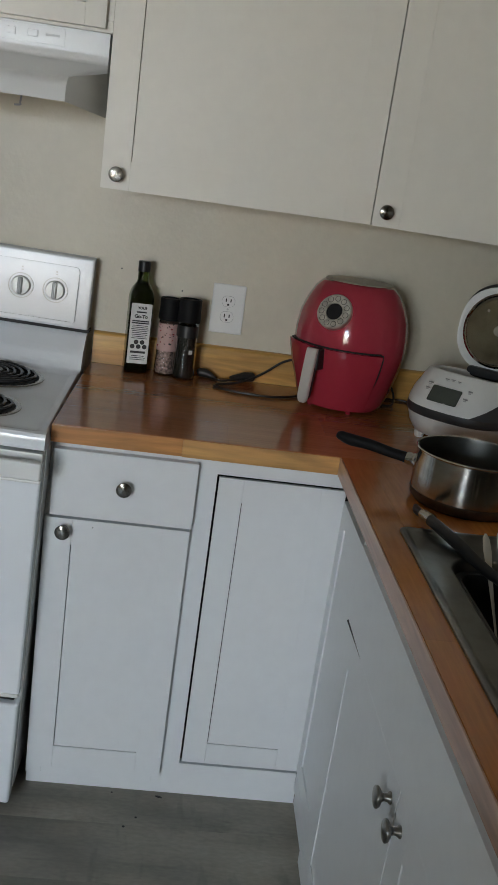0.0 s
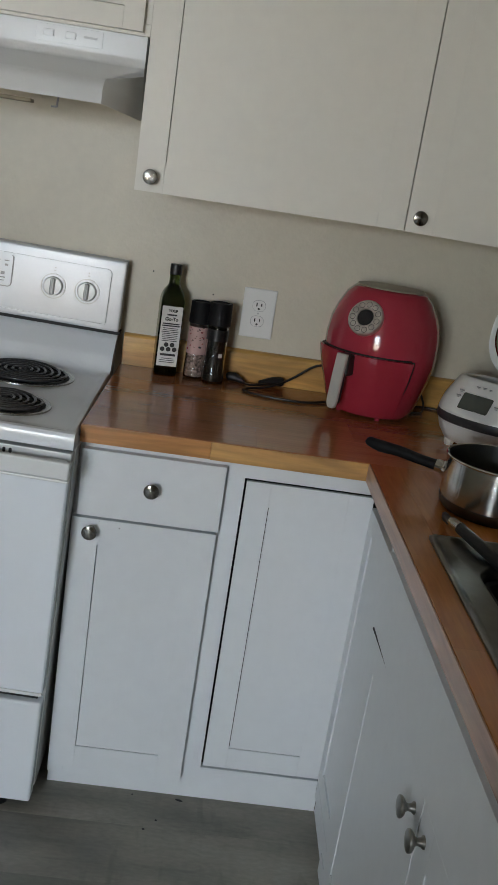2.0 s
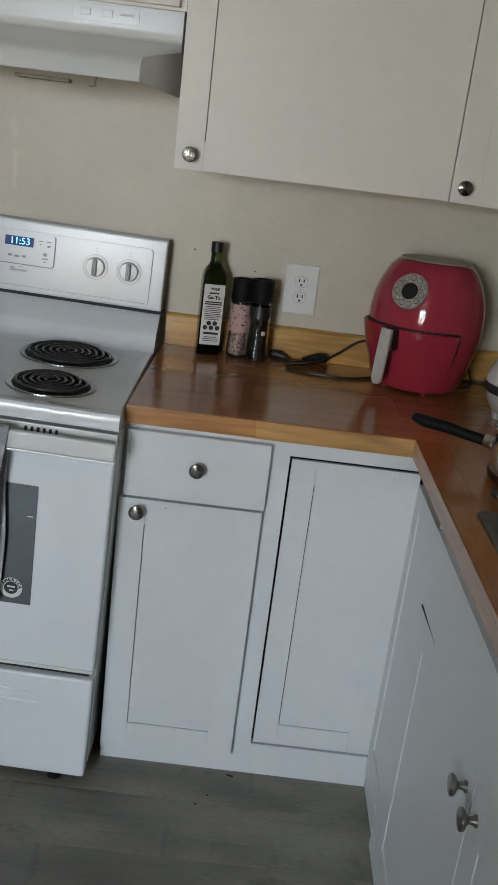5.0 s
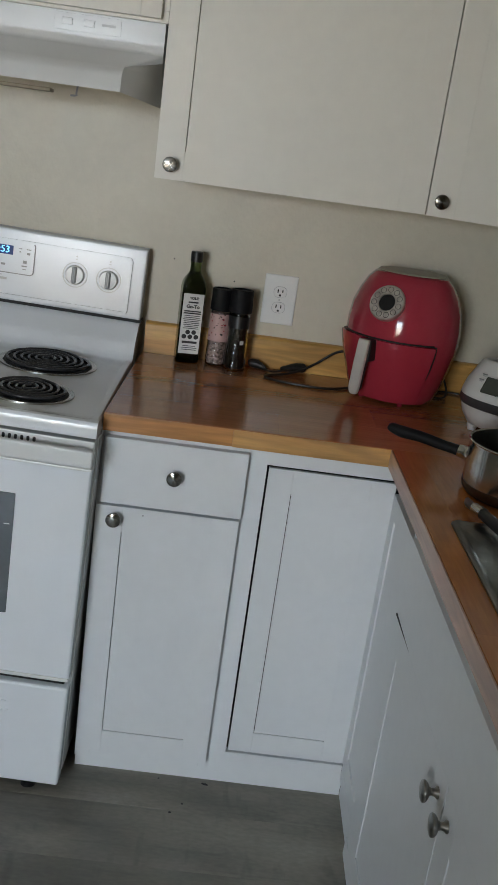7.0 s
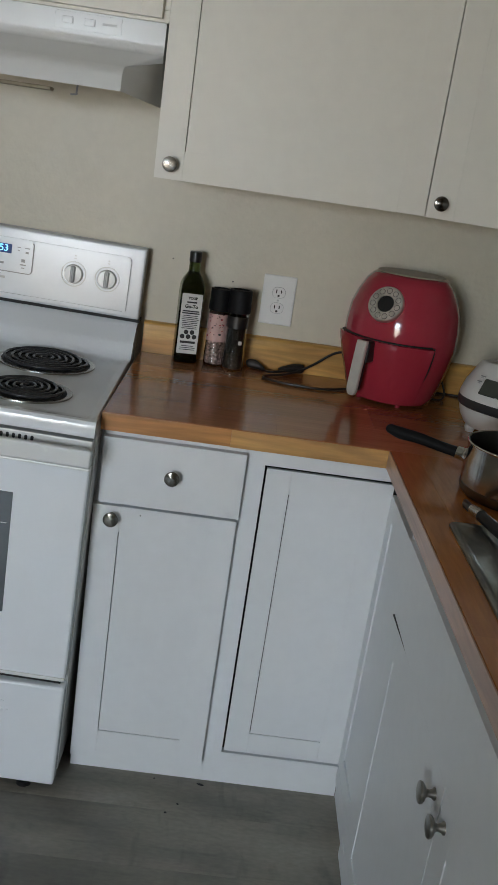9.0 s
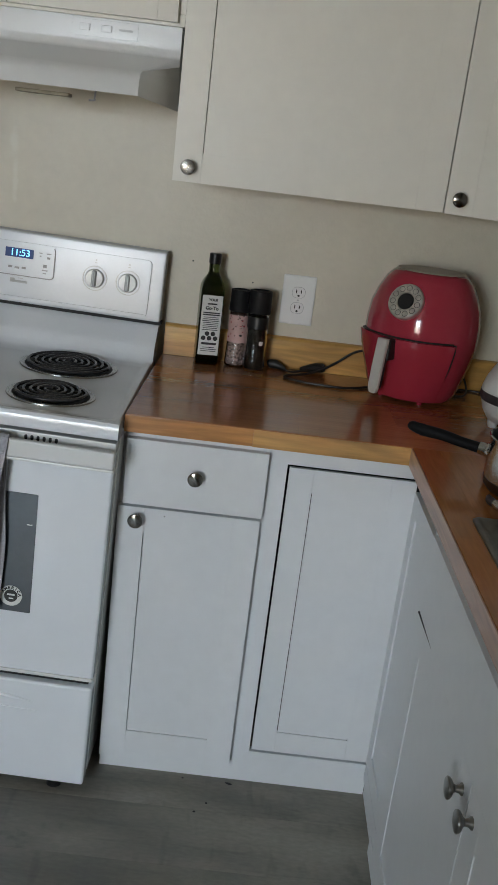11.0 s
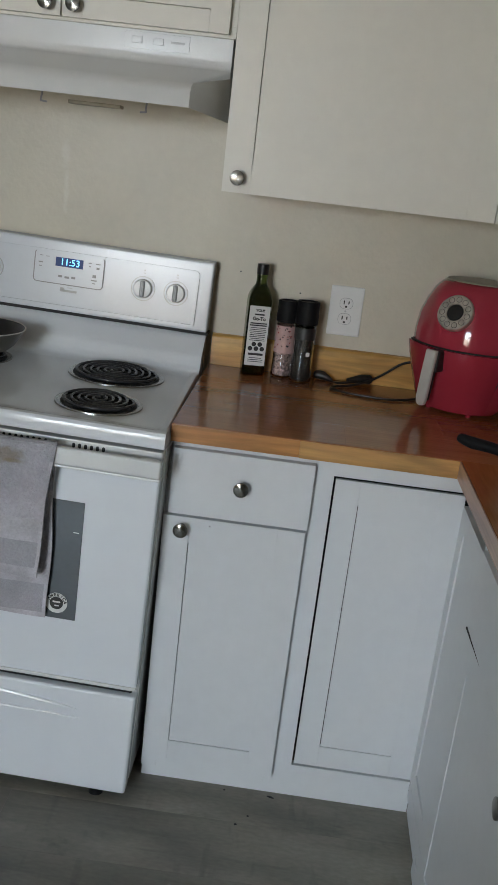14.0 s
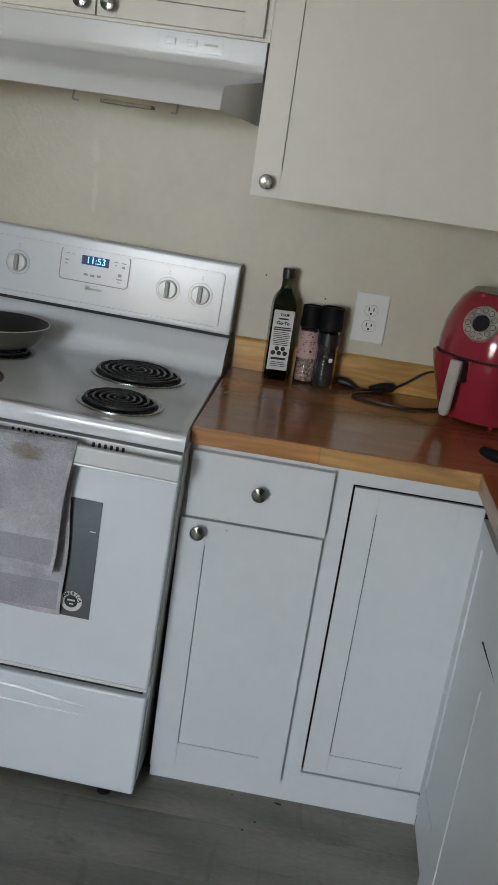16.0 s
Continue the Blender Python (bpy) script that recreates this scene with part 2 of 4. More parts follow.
floor_layer("TexVoronoi", (0.7, 1, 1), 4.2, 0.06, 0.20, 0.6, 0.22)
floor_layer("TexNoise", (0.9, 16.0, 1), 2.6, 0.32, 0.42, 0.14, 0.03)
floor_layer("TexNoise", (14.0, 3.0, 1), 2.2, 0.24, 0.40, 0.24, 0.06)
floor_layer("TexNoise", (1.0, 2.2, 1), 2.0, 0.34, 0.58, 0.36, 0.05)

# turned knobs are brushed in circles round their axis
for key, axis in (("nickel", "Y"), ("nickel_side", "X"), ("steel", "Z")):
    kn, kl = M[key].node_tree.nodes, M[key].node_tree.links
    tg = kn.new("ShaderNodeTangent")
    tg.direction_type, tg.axis = "RADIAL", axis
    kn["Principled BSDF"].inputs["Anisotropic"].default_value = 0.92
    kn["Principled BSDF"].inputs["Anisotropic Rotation"].default_value = 0.25
    kl.new(tg.outputs[0], kn["Principled BSDF"].inputs["Tangent"])


def stain_and_glint(m, places, size, color):
    """Blotches with a ragged edge at the given places of the thing: real stains and a painted glint."""
    n, l = m.node_tree.nodes, m.node_tree.links
    b = n["Principled BSDF"]
    co = next(q for q in n if q.type == "TEX_COORD")
    rag = n.new("ShaderNodeTexNoise")
    rag.inputs["Scale"].default_value, rag.inputs["Detail"].default_value = 45, 4
    l.new(co.outputs["Object"], rag.inputs["Vector"])
    for place, stretch in places:
        out = b.inputs["Base Color"].links[0].from_socket
        mp, ln, ad, mr, mx = (n.new("ShaderNode" + k) for k in ("Mapping", "VectorMath", "Math", "MapRange", "Mix"))
        mp.vector_type, ln.operation, ad.operation, mx.data_type = "TEXTURE", "LENGTH", "ADD", "RGBA"
        mp.inputs["Location"].default_value, mp.inputs["Scale"].default_value = place, stretch
        l.new(co.outputs["Object"], mp.inputs[0])
        l.new(mp.outputs[0], ln.inputs[0])
        l.new(ln.outputs["Value"], ad.inputs[0])
        l.new(rag.outputs[0], ad.inputs[1])
        mr.inputs["From Min"].default_value, mr.inputs["From Max"].default_value = size + 0.5, size + 0.12
        mr.inputs["To Max"].default_value = 0.6
        l.new(ad.outputs[0], mr.inputs["Value"])
        l.new(mr.outputs[0], mx.inputs["Factor"])
        l.new(out, mx.inputs["A"])
        mx.inputs["B"].default_value = (*color, 1)
        l.new(mx.outputs["Result"], b.inputs["Base Color"])


# a bright glint on the wall above the range, painted as a pale streak
stain_and_glint(M["wall"], [((-0.434, 0.0, 1.425), (0.024, 0.2, 0.06)), ((-0.428, 0.0, 1.33), (0.016, 0.2, 0.11))], 0.6, (0.70, 0.665, 0.57))


# ---- mesh helpers ----
def box(x0, x1, y0, y1, z0, z1, bev=0.002, seg=2):
    bm = bmesh.new()
    bmesh.ops.create_cube(bm, size=1)
    size = Vector((abs(x1 - x0), abs(y1 - y0), abs(z1 - z0)))
    bmesh.ops.scale(bm, vec=size, verts=bm.verts)
    bmesh.ops.translate(bm, vec=((x0 + x1) / 2, (y0 + y1) / 2, (z0 + z1) / 2), verts=bm.verts)
    bev = min(bev, min(size) * 0.45)
    if bev > 0:
        bmesh.ops.bevel(bm, geom=bm.edges[:], offset=bev, segments=seg, profile=0.5, affect="EDGES")
    return bm


def joined(*bms):
    out = bmesh.new()
    for b in bms:
        me = bpy.data.meshes.new("tmp")
        b.to_mesh(me)
        b.free()
        out.from_mesh(me)
        bpy.data.meshes.remove(me)
    return out


def loft(rings, closed=True, cap0=True, cap1=True):
    bm = bmesh.new()
    vs = [[bm.verts.new(p) for p in r] for r in rings]
    n = len(vs[0])
    for a, b in zip(vs, vs[1:]):
        for i in range(n if closed else n - 1):
            bm.faces.new((a[i], a[(i + 1) % n], b[(i + 1) % n], b[i]))
    if cap0:
        bm.faces.new(vs[0][::-1])
    if cap1:
        bm.faces.new(vs[-1])
    return bm


def lathe(profile, n=32, m=None, cap0=True, cap1=True):
    """Turned round z: profile of (radius, height)."""
    bm = loft([[Vector((r * math.cos(2 * math.pi * i / n), r * math.sin(2 * math.pi * i / n), z)) for i in range(n)] for r, z in profile], True, cap0, cap1)
    if m is not None:
        bm.transform(m)
    return bm


def tube(points, r, n=10, smooth=6):
    """A round rod along a smooth curve through the points; r a number or one radius a point."""
    pts = [Vector(p) for p in points]
    rad = list(r) if isinstance(r, (list, tuple)) else [r] * len(pts)
    path, rs = [], []
    for k in range(len(pts) - 1):
        p0, p1, p2, p3 = pts[max(k - 1, 0)], pts[k], pts[k + 1], pts[min(k + 2, len(pts) - 1)]
        for s in range(smooth):
            t = s / smooth
            path.append(0.5 * (2 * p1 + (p2 - p0) * t + (2 * p0 - 5 * p1 + 4 * p2 - p3) * t * t + (3 * p1 - p0 - 3 * p2 + p3) * t ** 3))
            rs.append(rad[k] * (1 - t) + rad[k + 1] * t)
    path.append(pts[-1])
    rs.append(rad[-1])
    rings, side = [], None
    for k, p in enumerate(path):
        d = (path[min(k + 1, len(path) - 1)] - path[max(k - 1, 0)]).normalized()
        if side is None:
            side = d.orthogonal().normalized()
        side = (side - d * side.dot(d)).normalized()
        up = d.cross(side)
        rings.append([p + rs[k] * (math.cos(2 * math.pi * i / n) * side + math.sin(2 * math.pi * i / n) * up) for i in range(n)])
    return loft(rings)


def rounded(w, h, r, n=6):
    """A rounded rectangle round the origin, as 2D points."""
    out = []
    for cx, cy, a0 in ((w / 2 - r, h / 2 - r, 0), (-w / 2 + r, h / 2 - r, 90), (-w / 2 + r, -h / 2 + r, 180), (w / 2 - r, -h / 2 + r, 270)):
        out += [(cx + r * math.cos(radians(a0 + 90 * k / n)), cy + r * math.sin(radians(a0 + 90 * k / n))) for k in range(n + 1)]
    return out


def plate(w, h, r, d, m=None, bev=0.001):
    """A rounded slab in local x and z, from y = 0 outward to y = -d."""
    rings = [[Vector((x * s, -y, z * s2)) for x, z in rounded(w, h, r)] for s, s2, y in
             ((1, 1, 0), (1, 1, d - bev), ((w - 2 * bev) / w, (h - 2 * bev) / h, d))]
    bm = loft(rings)
    if m is not None:
        bm.transform(m)
    return bm


def thing(name, m, label, category, group="", kind=""):
    """The empty at the base of a thing that has parts."""
    ob = new(name)
    ob.matrix_basis = m if isinstance(m, Matrix) else Matrix.Translation(m)
    ob.empty_display_size = 0.05
    return tagged(ob, label, category, group, kind)


def part(name, bm, mat, parent=None, label="", local=False, sharp=38):
    """Links a bmesh as one mesh; given in world places unless local to its parent."""
    bmesh.ops.recalc_face_normals(bm, faces=bm.faces[:])
    if parent is not None and not local:
        m = parent.matrix_basis.copy()
        up = parent.parent
        while up is not None:
            m = up.matrix_basis @ m
            up = up.parent
        bm.transform(m.inverted())
    me = bpy.data.meshes.new(name)
    bm.to_mesh(me)
    bm.free()
    me.polygons.foreach_set("use_smooth", [True] * len(me.polygons))
    me.set_sharp_from_angle(angle=radians(sharp))
    me.materials.append(M[mat])
    ob = new(name, me)
    if name != "plank":
        even = ob.modifiers.new("even_normals", "WEIGHTED_NORMAL")
        even.keep_sharp = True
    ob.parent = parent
    if label:
        ob["label"] = label
    return ob


def solid(name, bm, mat, label, category, group="", kind=""):
    """A thing that is one mesh: its origin moved to its base."""
    c = [sum((v.co[i] for v in bm.verts), 0.0) / len(bm.verts) for i in range(3)]
    c[2] = min(v.co.z for v in bm.verts)
    bm.transform(Matrix.Translation(-Vector(c)))
    ob = part(name, bm, mat)
    ob.location = c
    return tagged(ob, label, category, group, kind)


def letters(name, text, size, m, mat, parent, depth=0.0003, local=False, align="CENTER", bold=0.0):
    cu = bpy.data.curves.new(name, "FONT")
    cu.offset = bold
    cu.body, cu.size, cu.extrude, cu.align_x, cu.align_y = text, size, depth, align, "CENTER"
    tmp = new(name + "_tmp", cu)
    me = bpy.data.meshes.new_from_object(tmp)
    bpy.data.objects.remove(tmp)
    bm = bmesh.new()
    bm.from_mesh(me)
    bm.transform(m)
    bpy.data.meshes.remove(me)
    return part(name, bm, mat, parent, local=local)


# ---- room ----
LEFT, RIGHT, CEIL, T = -5.0, 1.262, 2.44, 0.12


def setting(name, bm, mat, label, category):
    return tagged(part(name, bm, mat), label, category, kind="structure")


setting("wall_north", box(LEFT - T, RIGHT + T, 0, T, -0.05, CEIL, 0), "wall", "beige painted wall with a light orange-peel texture", "wall")
setting("wall_east", box(RIGHT, RIGHT + T, REAR, 0, -0.05, CEIL, 0), "wall", "beige painted side wall beside the counter", "wall")
setting("wall_west", box(LEFT - T, LEFT, REAR, 0, -0.05, CEIL, 0), "wall", "plain beige painted side wall", "wall")
rear = joined(box(LEFT - T, WIN_X0, REAR - T, REAR, -0.05, CEIL, 0), box(WIN_X1, RIGHT + T, REAR - T, REAR, -0.05, CEIL, 0),
              box(WIN_X0, WIN_X1, REAR - T, REAR, -0.05, WIN_Z0, 0), box(WIN_X0, WIN_X1, REAR - T, REAR, WIN_Z1, CEIL, 0))
setting("wall_south", rear, "wall", "beige painted wall with a wide window", "wall")
# unseen wall, added to hold window light off the right-hand run
low = box(-0.015, 0.15, -3.18, -3.06, -0.05, 1.40, 0)
setting("wall_partition", joined(box(0.15, RIGHT, -3.18, -3.06, -0.05, CEIL - 0.001, 0), low), "wall", "unseen beige wall with a low end, added to block window light", "wall")
setting("ceiling", box(LEFT - T, RIGHT + T, REAR - T, T, CEIL, CEIL + T, 0), "ceiling", "plain white painted ceiling", "ceiling")
floor = setting("floor", box(LEFT - T, RIGHT + T, REAR - T, T, -0.12, -0.004, 0), "floor_under", "grey wood-look vinyl plank floor", "floor")
setting("ground", box(-40, 40, -60, REAR - T - 0.02, -0.5, -0.3, 0), "grass", "plain ground outside the window", "ground")
win = thing("window_1", ((WIN_X0 + WIN_X1) / 2, REAR - 0.06, WIN_Z0), "white framed window with two panes", "window", kind="structure")
for x in (WIN_X0 + 0.03, (WIN_X0 + WIN_X1) / 2, WIN_X1 - 0.03):
    part("window_frame", box(x - 0.03, x + 0.03, REAR - 0.09, REAR - 0.03, WIN_Z0 + 0.05, WIN_Z1 - 0.05), "plastic_white", win)
for z in (WIN_Z0 + 0.025, WIN_Z1 - 0.025):
    part("window_frame", box(WIN_X0, WIN_X1, REAR - 0.092, REAR - 0.028, z - 0.025, z + 0.025), "plastic_white", win)
for a, b in ((WIN_X0 + 0.06, WIN_C - 0.03), (WIN_C + 0.03, WIN_X1 - 0.06)):
    pane = part("pane", box(a, b, REAR - 0.062, REAR - 0.057, WIN_Z0 + 0.05, WIN_Z1 - 0.05, 0), "pane", win)
    pane.visible_shadow = False


# ---- cabinets ----
def face(front, axis):
    """Places on a cabinet front: along it, up, and outward. axis y: fronts that look to -y; axis x: to -x."""
    if axis == "y":
        return lambda u0, u1, z0, z1, d0, d1, bev=0.002: box(u0, u1, front - d1, front - d0, z0, z1, bev)
    return lambda u0, u1, z0, z1, d0, d1, bev=0.002: box(front - d1, front - d0, u0, u1, z0, z1, bev)


KNOB = [(0.0095, 0.0), (0.0095, 0.002), (0.0065, 0.005), (0.0055, 0.010), (0.0070, 0.0135), (0.0130, 0.0165), (0.0160, 0.0190), (0.0168, 0.0214), (0.0165, 0.0234),
        (0.0152, 0.0243), (0.0100, 0.0254), (0.0050, 0.0259), (0.001, 0.0260)]


def knob(parent, place, axis, size=1.0):
    turn = pose(0, 0, 0, 90) if axis == "y" else pose(0, 0, 0, 0, -90)
    return part("knob", lathe(KNOB, 28, Matrix.Translation(place) @ turn @ Matrix.Scale(size, 4)), "nickel" if axis == "y" else "nickel_side", parent, "round brushed nickel knob", sharp=60)


def shaker(parent, put, u0, u1, z0, z1, d0=0.0, th=0.02, stile=0.06, recess=0.0010, knob_at=None, axis="y", front=0.0, slit=0.0017, foot=0.0015, mat="paint"):
    """A door with a frame, a set-back panel and a fine gap round the panel."""
    d = part("door", put(u0 + stile + slit, u1 - stile + 0.003, z0 + stile + foot, z1 - stile + 0.003, d0 + 0.004, d0 + th - recess, 0.0008), mat, parent)
    part("stile", put(u0, u0 + stile, z0, z1, d0, d0 + th, 0.0005), mat, d)
    part("stile", put(u1 - stile, u1, z0, z1, d0, d0 + th, 0.0005), mat, d)
    for a, b in ((z0, z0 + stile), (z1 - stile, z1)):
        part("rail", put(u0 + stile + 0.0002, u1 - stile - 0.0002, a, b, d0, d0 + th - 0.0001, 0.0002), mat, d)
    if knob_at:
        u, z = knob_at
        knob(d, (u, front - d0 - th, z) if axis == "y" else (front - d0 - th, u, z), axis)
    return d


FY, FX = -0.60, 0.645
fy, fx = face(FY, "y"), face(FX, "x")
CT, CB = 0.914, 0.875

# drawer and door unit beside the range
unit = thing("base_cabinet", (0.165, -0.3, 0), "white base cabinet with one drawer over a shaker door", "cabinet")
part("body", joined(box(-0.006, 0.012, -0.58, -0.02, 0.045, CB - 0.001), box(0.32, 0.337, -0.58, -0.02, 0.045, CB - 0.001), box(0.012, 0.32, -0.04, -0.022, 0.045, CB - 0.001),
                    box(0.012, 0.32, -0.58, -0.04, 0.05, 0.066)), "paint", unit)
part("face_frame", joined(fy(-0.006, 0.3373, 0.853, CB - 0.001, -0.02, 0, 0.0), fy(-0.006, 0.030, 0.03, 0.853, -0.02, 0, 0.001),
                          fy(0.295, 0.3373, 0.03, 0.853, -0.02, 0, 0.0), fy(0.03, 0.295, 0.69, 0.722, -0.02, 0, 0.001), fy(0.03, 0.295, 0.03, 0.09, -0.02, 0, 0.001)), "paint", unit)
part("toe_board", box(-0.004, 0.345, -0.596, -0.576, 0, 0.046, 0), "paint", unit)
dr = part("drawer", fy(0.006, 0.316, 0.7045, 0.856, 0.001, 0.021, 0.0016), "paint", unit)
knob(dr, (0.162, FY - 0.021, 0.786), "y")
shaker(unit, fy, -0.003, 0.313, 0.062, 0.699, 0.001, knob_at=(0.040, 0.674), front=FY)

# corner unit with a hinged pair of leaves
corner = thing("corner_cabinet", (0.70, -0.4, 0), "white corner base cabinet with inset folding door leaves", "cabinet")
part("face_frame", joined(fy(0.3373, 0.358, 0.03, CB - 0.001, -0.02, 0, 0.0), fy(0.358, 0.645, 0.832, CB - 0.001, -0.02, 0, 0.0), fy(0.358, 0.645, 0.03, 0.089, -0.02, 0, 0.0),
                          fx(-0.8515, -0.6005, 0.047, 0.089, -0.02, 0, 0.001), fx(-0.875, -0.8515, 0.047, 0.828, -0.02, 0, 0.001)), "paint", corner)
part("toe_board", joined(box(0.3451, 0.65, -0.596, -0.58, 0, 0.046, 0), box(0.651, 0.667, -0.7915, -0.5965, 0, 0.0465, 0.001)), "paint", corner)
# near-black instead of white: this colour supplies the shade behind the leaf gaps
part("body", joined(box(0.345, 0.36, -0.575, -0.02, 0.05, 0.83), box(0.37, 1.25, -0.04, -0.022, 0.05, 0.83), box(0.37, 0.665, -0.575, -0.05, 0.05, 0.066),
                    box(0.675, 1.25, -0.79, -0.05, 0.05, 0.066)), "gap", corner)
shaker(corner, fy, 0.363, 0.6456, 0.0945, 0.8255, -0.010, 0.009, stile=0.055, recess=0.0009)
shaker(corner, fx, -0.850, -0.5982, 0.0945, 0.8030, -0.017, 0.018, stile=0.048, recess=0.004)

# sink unit along the side wall
sinkcab = thing("sink_cabinet", (0.95, -1.4, 0), "white sink base cabinet with a false front and paired doors", "cabinet")
part("face_frame", joined(fx(-2.02, -0.876, 0.800, CB - 0.001, -0.03, -0.012, 0.001), fx(-0.905, -0.876, 0.03, 0.800, -0.03, -0.012, 0.001), fx(-2.02, -1.98, 0.03, 0.800, -0.03, -0.012, 0.001),
                          fx(-1.98, -0.905, 0.635, 0.672, -0.03, -0.012, 0.001), fx(-1.98, -0.905, 0.03, 0.09, -0.03, -0.012, 0.001)), "paint", sinkcab)
part("toe_board", box(0.643, 0.66, -2.02, -0.792, 0, 0.047, 0.001), "paint", sinkcab)
part("body", joined(box(0.678, 1.25, -0.89, -0.876, 0.05, CB - 0.002), box(0.678, 1.25, -2.02, -2.00, 0.05, CB - 0.002), box(0.678, 1.25, -1.99, -0.895, 0.05, 0.066)), "paint", sinkcab)
part("false_front", fx(-1.985, -0.878, 0.6561, 0.819, -0.0115, 0.0095, 0.0006), "paint", sinkcab)
shaker(sinkcab, fx, -1.380, -0.877, 0.060, 0.6560, -0.0115, 0.021, stile=0.065, recess=0.0024, knob_at=(-1.346, 0.616), axis="x", front=FX)
shaker(sinkcab, fx, -1.975, -1.384, 0.060, 0.6560, -0.0115, 0.021, stile=0.065, recess=0.0024, knob_at=(-1.417, 0.616), axis="x", front=FX)
# thin dark rod drawn for the shade where front and door part
part("worn_gap", tube([(0.6358, -0.879, 0.6568), (0.6358, -0.92, 0.6568), (0.6364, -1.05, 0.6567)], [0.0030, 0.0022, 0.0003], 8, 4), "gap", sinkcab, "dark strip put in for the shade of the gap")
farcab = thing("base_cabinet", (0.95, -2.5, 0), "white base cabinet with a plain door", "cabinet")
part("body", box(0.665, 1.25, -3.0, -2.025, 0, CB - 0.001), "paint", farcab)
part("door", fx(-2.98, -2.03, 0.06, 0.86, -0.018, 0.0), "paint", farcab)

# worktop in two runs, front edging, splash strip
EX = 0.614
top = thing("worktop", (0.6, -0.32, CB), "dark reddish varnished wood worktop with honey edging", "worktop")
part("top", box(0.0, RIGHT - 0.004, -0.6355, -0.003, CB, CT, 0.002), "top", top, "dark red-brown varnished wood")
for a in ((EX, 0.672, -3.0, -0.6357), (1.20, RIGHT - 0.004, -3.0, -0.6357), (0.6722, 1.1998, -1.035, -0.6357), (0.6722, 1.1998, -3.0, -1.84)):
    part("top", box(*a, CB, CT, 0), "top_arm", top, "same varnished wood, tinted orange-brown as lit brighter")
part("edging", box(0.0, 0.275, -0.6385, -0.6357, CB, CT - 0.0015, 0.001), "edge", top, "honey-coloured edging")
part("edging", box(0.2752, EX - 0.0005, -0.6388, -0.6357, CB - 0.001, CT - 0.0015, 0.001), "edge_pale", top, "pale yellow edging")
part("edging", box(EX - 0.003, EX - 0.0002, -3.0, -0.6357, CB - 0.001, CT - 0.0015, 0.001), "edge_arm", top, "edging tinted pinkish-brown for the light it reflects")
splash = [(0.0, 0), (-0.0185, 0), (-0.0185, 0.074), (-0.016, 0.081), (-0.010, 0.085), (0.0, 0.086)]
sp = loft([[Vector((x, y - 0.001, CT + 0.0005 + z)) for y, z in splash] for x in (0.004, RIGHT - 0.006)])
solid("splash_strip", sp, "pine", "knotty varnished pine splash strip along the wall", "backsplash")

# wall cabinets
UY, UB = -0.312, 1.388
uy = face(UY, "y")
upper = thing("wall_cabinet", (0.65, -0.16, UB), "cream-white wall cabinet with two flush shaker doors", "cabinet")
part("body", box(0.024, RIGHT - 0.003, UY + 0.001, -0.001, UB + 0.004, 2.15), "cream", upper)
shaker(upper, uy, 0.023, 0.6455, UB, 2.148, 0.001, 0.019, stile=0.064, recess=0.0009, foot=-0.003, knob_at=(0.058, 1.421), front=UY, mat="cream")
shaker(upper, uy, 0.6485, RIGHT - 0.006, UB - 0.001, 2.148, 0.001, 0.019, stile=0.064, recess=0.0009, foot=-0.003, slit=0.0003, knob_at=(0.675, 1.421), front=UY, mat="cream")
sag = upper.children[-1]
lean = Matrix.Identity(4)
lean[2][0] = -0.019
for ob in (sag, *sag.children):
    ob.data.transform(lean)
over = thing("wall_cabinet", (-0.37, -0.16, 1.710), "short cream-white wall cabinet above the range hood", "cabinet")
part("body", box(-0.765, 0.021, UY + 0.001, -0.001, 1.7115, 2.15), "cream", over)
part("face_frame", joined(uy(-0.765, 0.021, 1.710, 1.735, 0.0005, 0.004, 0.001), uy(-0.01, 0.021, 1.7352, 2.15, 0.0005, 0.004, 0.001), uy(-0.765, -0.735, 1.7352, 2.15, 0.0005, 0.004, 0.001)),
     "cream", over)
shaker(over, uy, -0.365, 0.006, 1.717, 2.14, 0.0045, 0.018, stile=0.045, recess=0.0009, knob_at=(-0.336, 1.742), front=UY, mat="cream")
shaker(over, uy, -0.742, -0.369, 1.717, 2.14, 0.0045, 0.018, stile=0.045, recess=0.0009, knob_at=(-0.398, 1.742), front=UY, mat="cream")

# ---- range hood ----
hood = thing("range_hood", (-0.36, -0.2, 1.54), "white painted steel under-cabinet range hood", "range hood")
HL, HR = -0.742, 0.0165
full = [(-0.3178, 1.709), (-0.3179, 1.664), (-0.318, 1.650), (-0.324, 1.642), (-0.425, 1.603), (-0.444, 1.595), (-0.456, 1.581), (-0.460, 1.552), (-0.200, 1.602), (-0.200, 1.709)]
ends = full[:4] + [(-0.318, 1.628), (-0.310, 1.605), (-0.300, 1.575), (-0.284, 1.537), (-0.200, 1.560), (-0.200, 1.709)]
part("canopy", loft([[Vector((x, y, z)) for y, z in prof] for x, prof in ((HL, ends), (HL + 0.066, full), (HR - 0.066, full), (HR, ends))]), "enamel_mat", hood, sharp=48)
part("body", joined(box(HL + 0.002, HR - 0.002, -0.20, -0.002, 1.6025, 1.708)), "enamel_mat", hood)
pn = part("control_panel", box(-0.226, -0.080, -0.3186, -0.313, 1.670, 1.7045, 0.0006), "enamel_mat", hood)
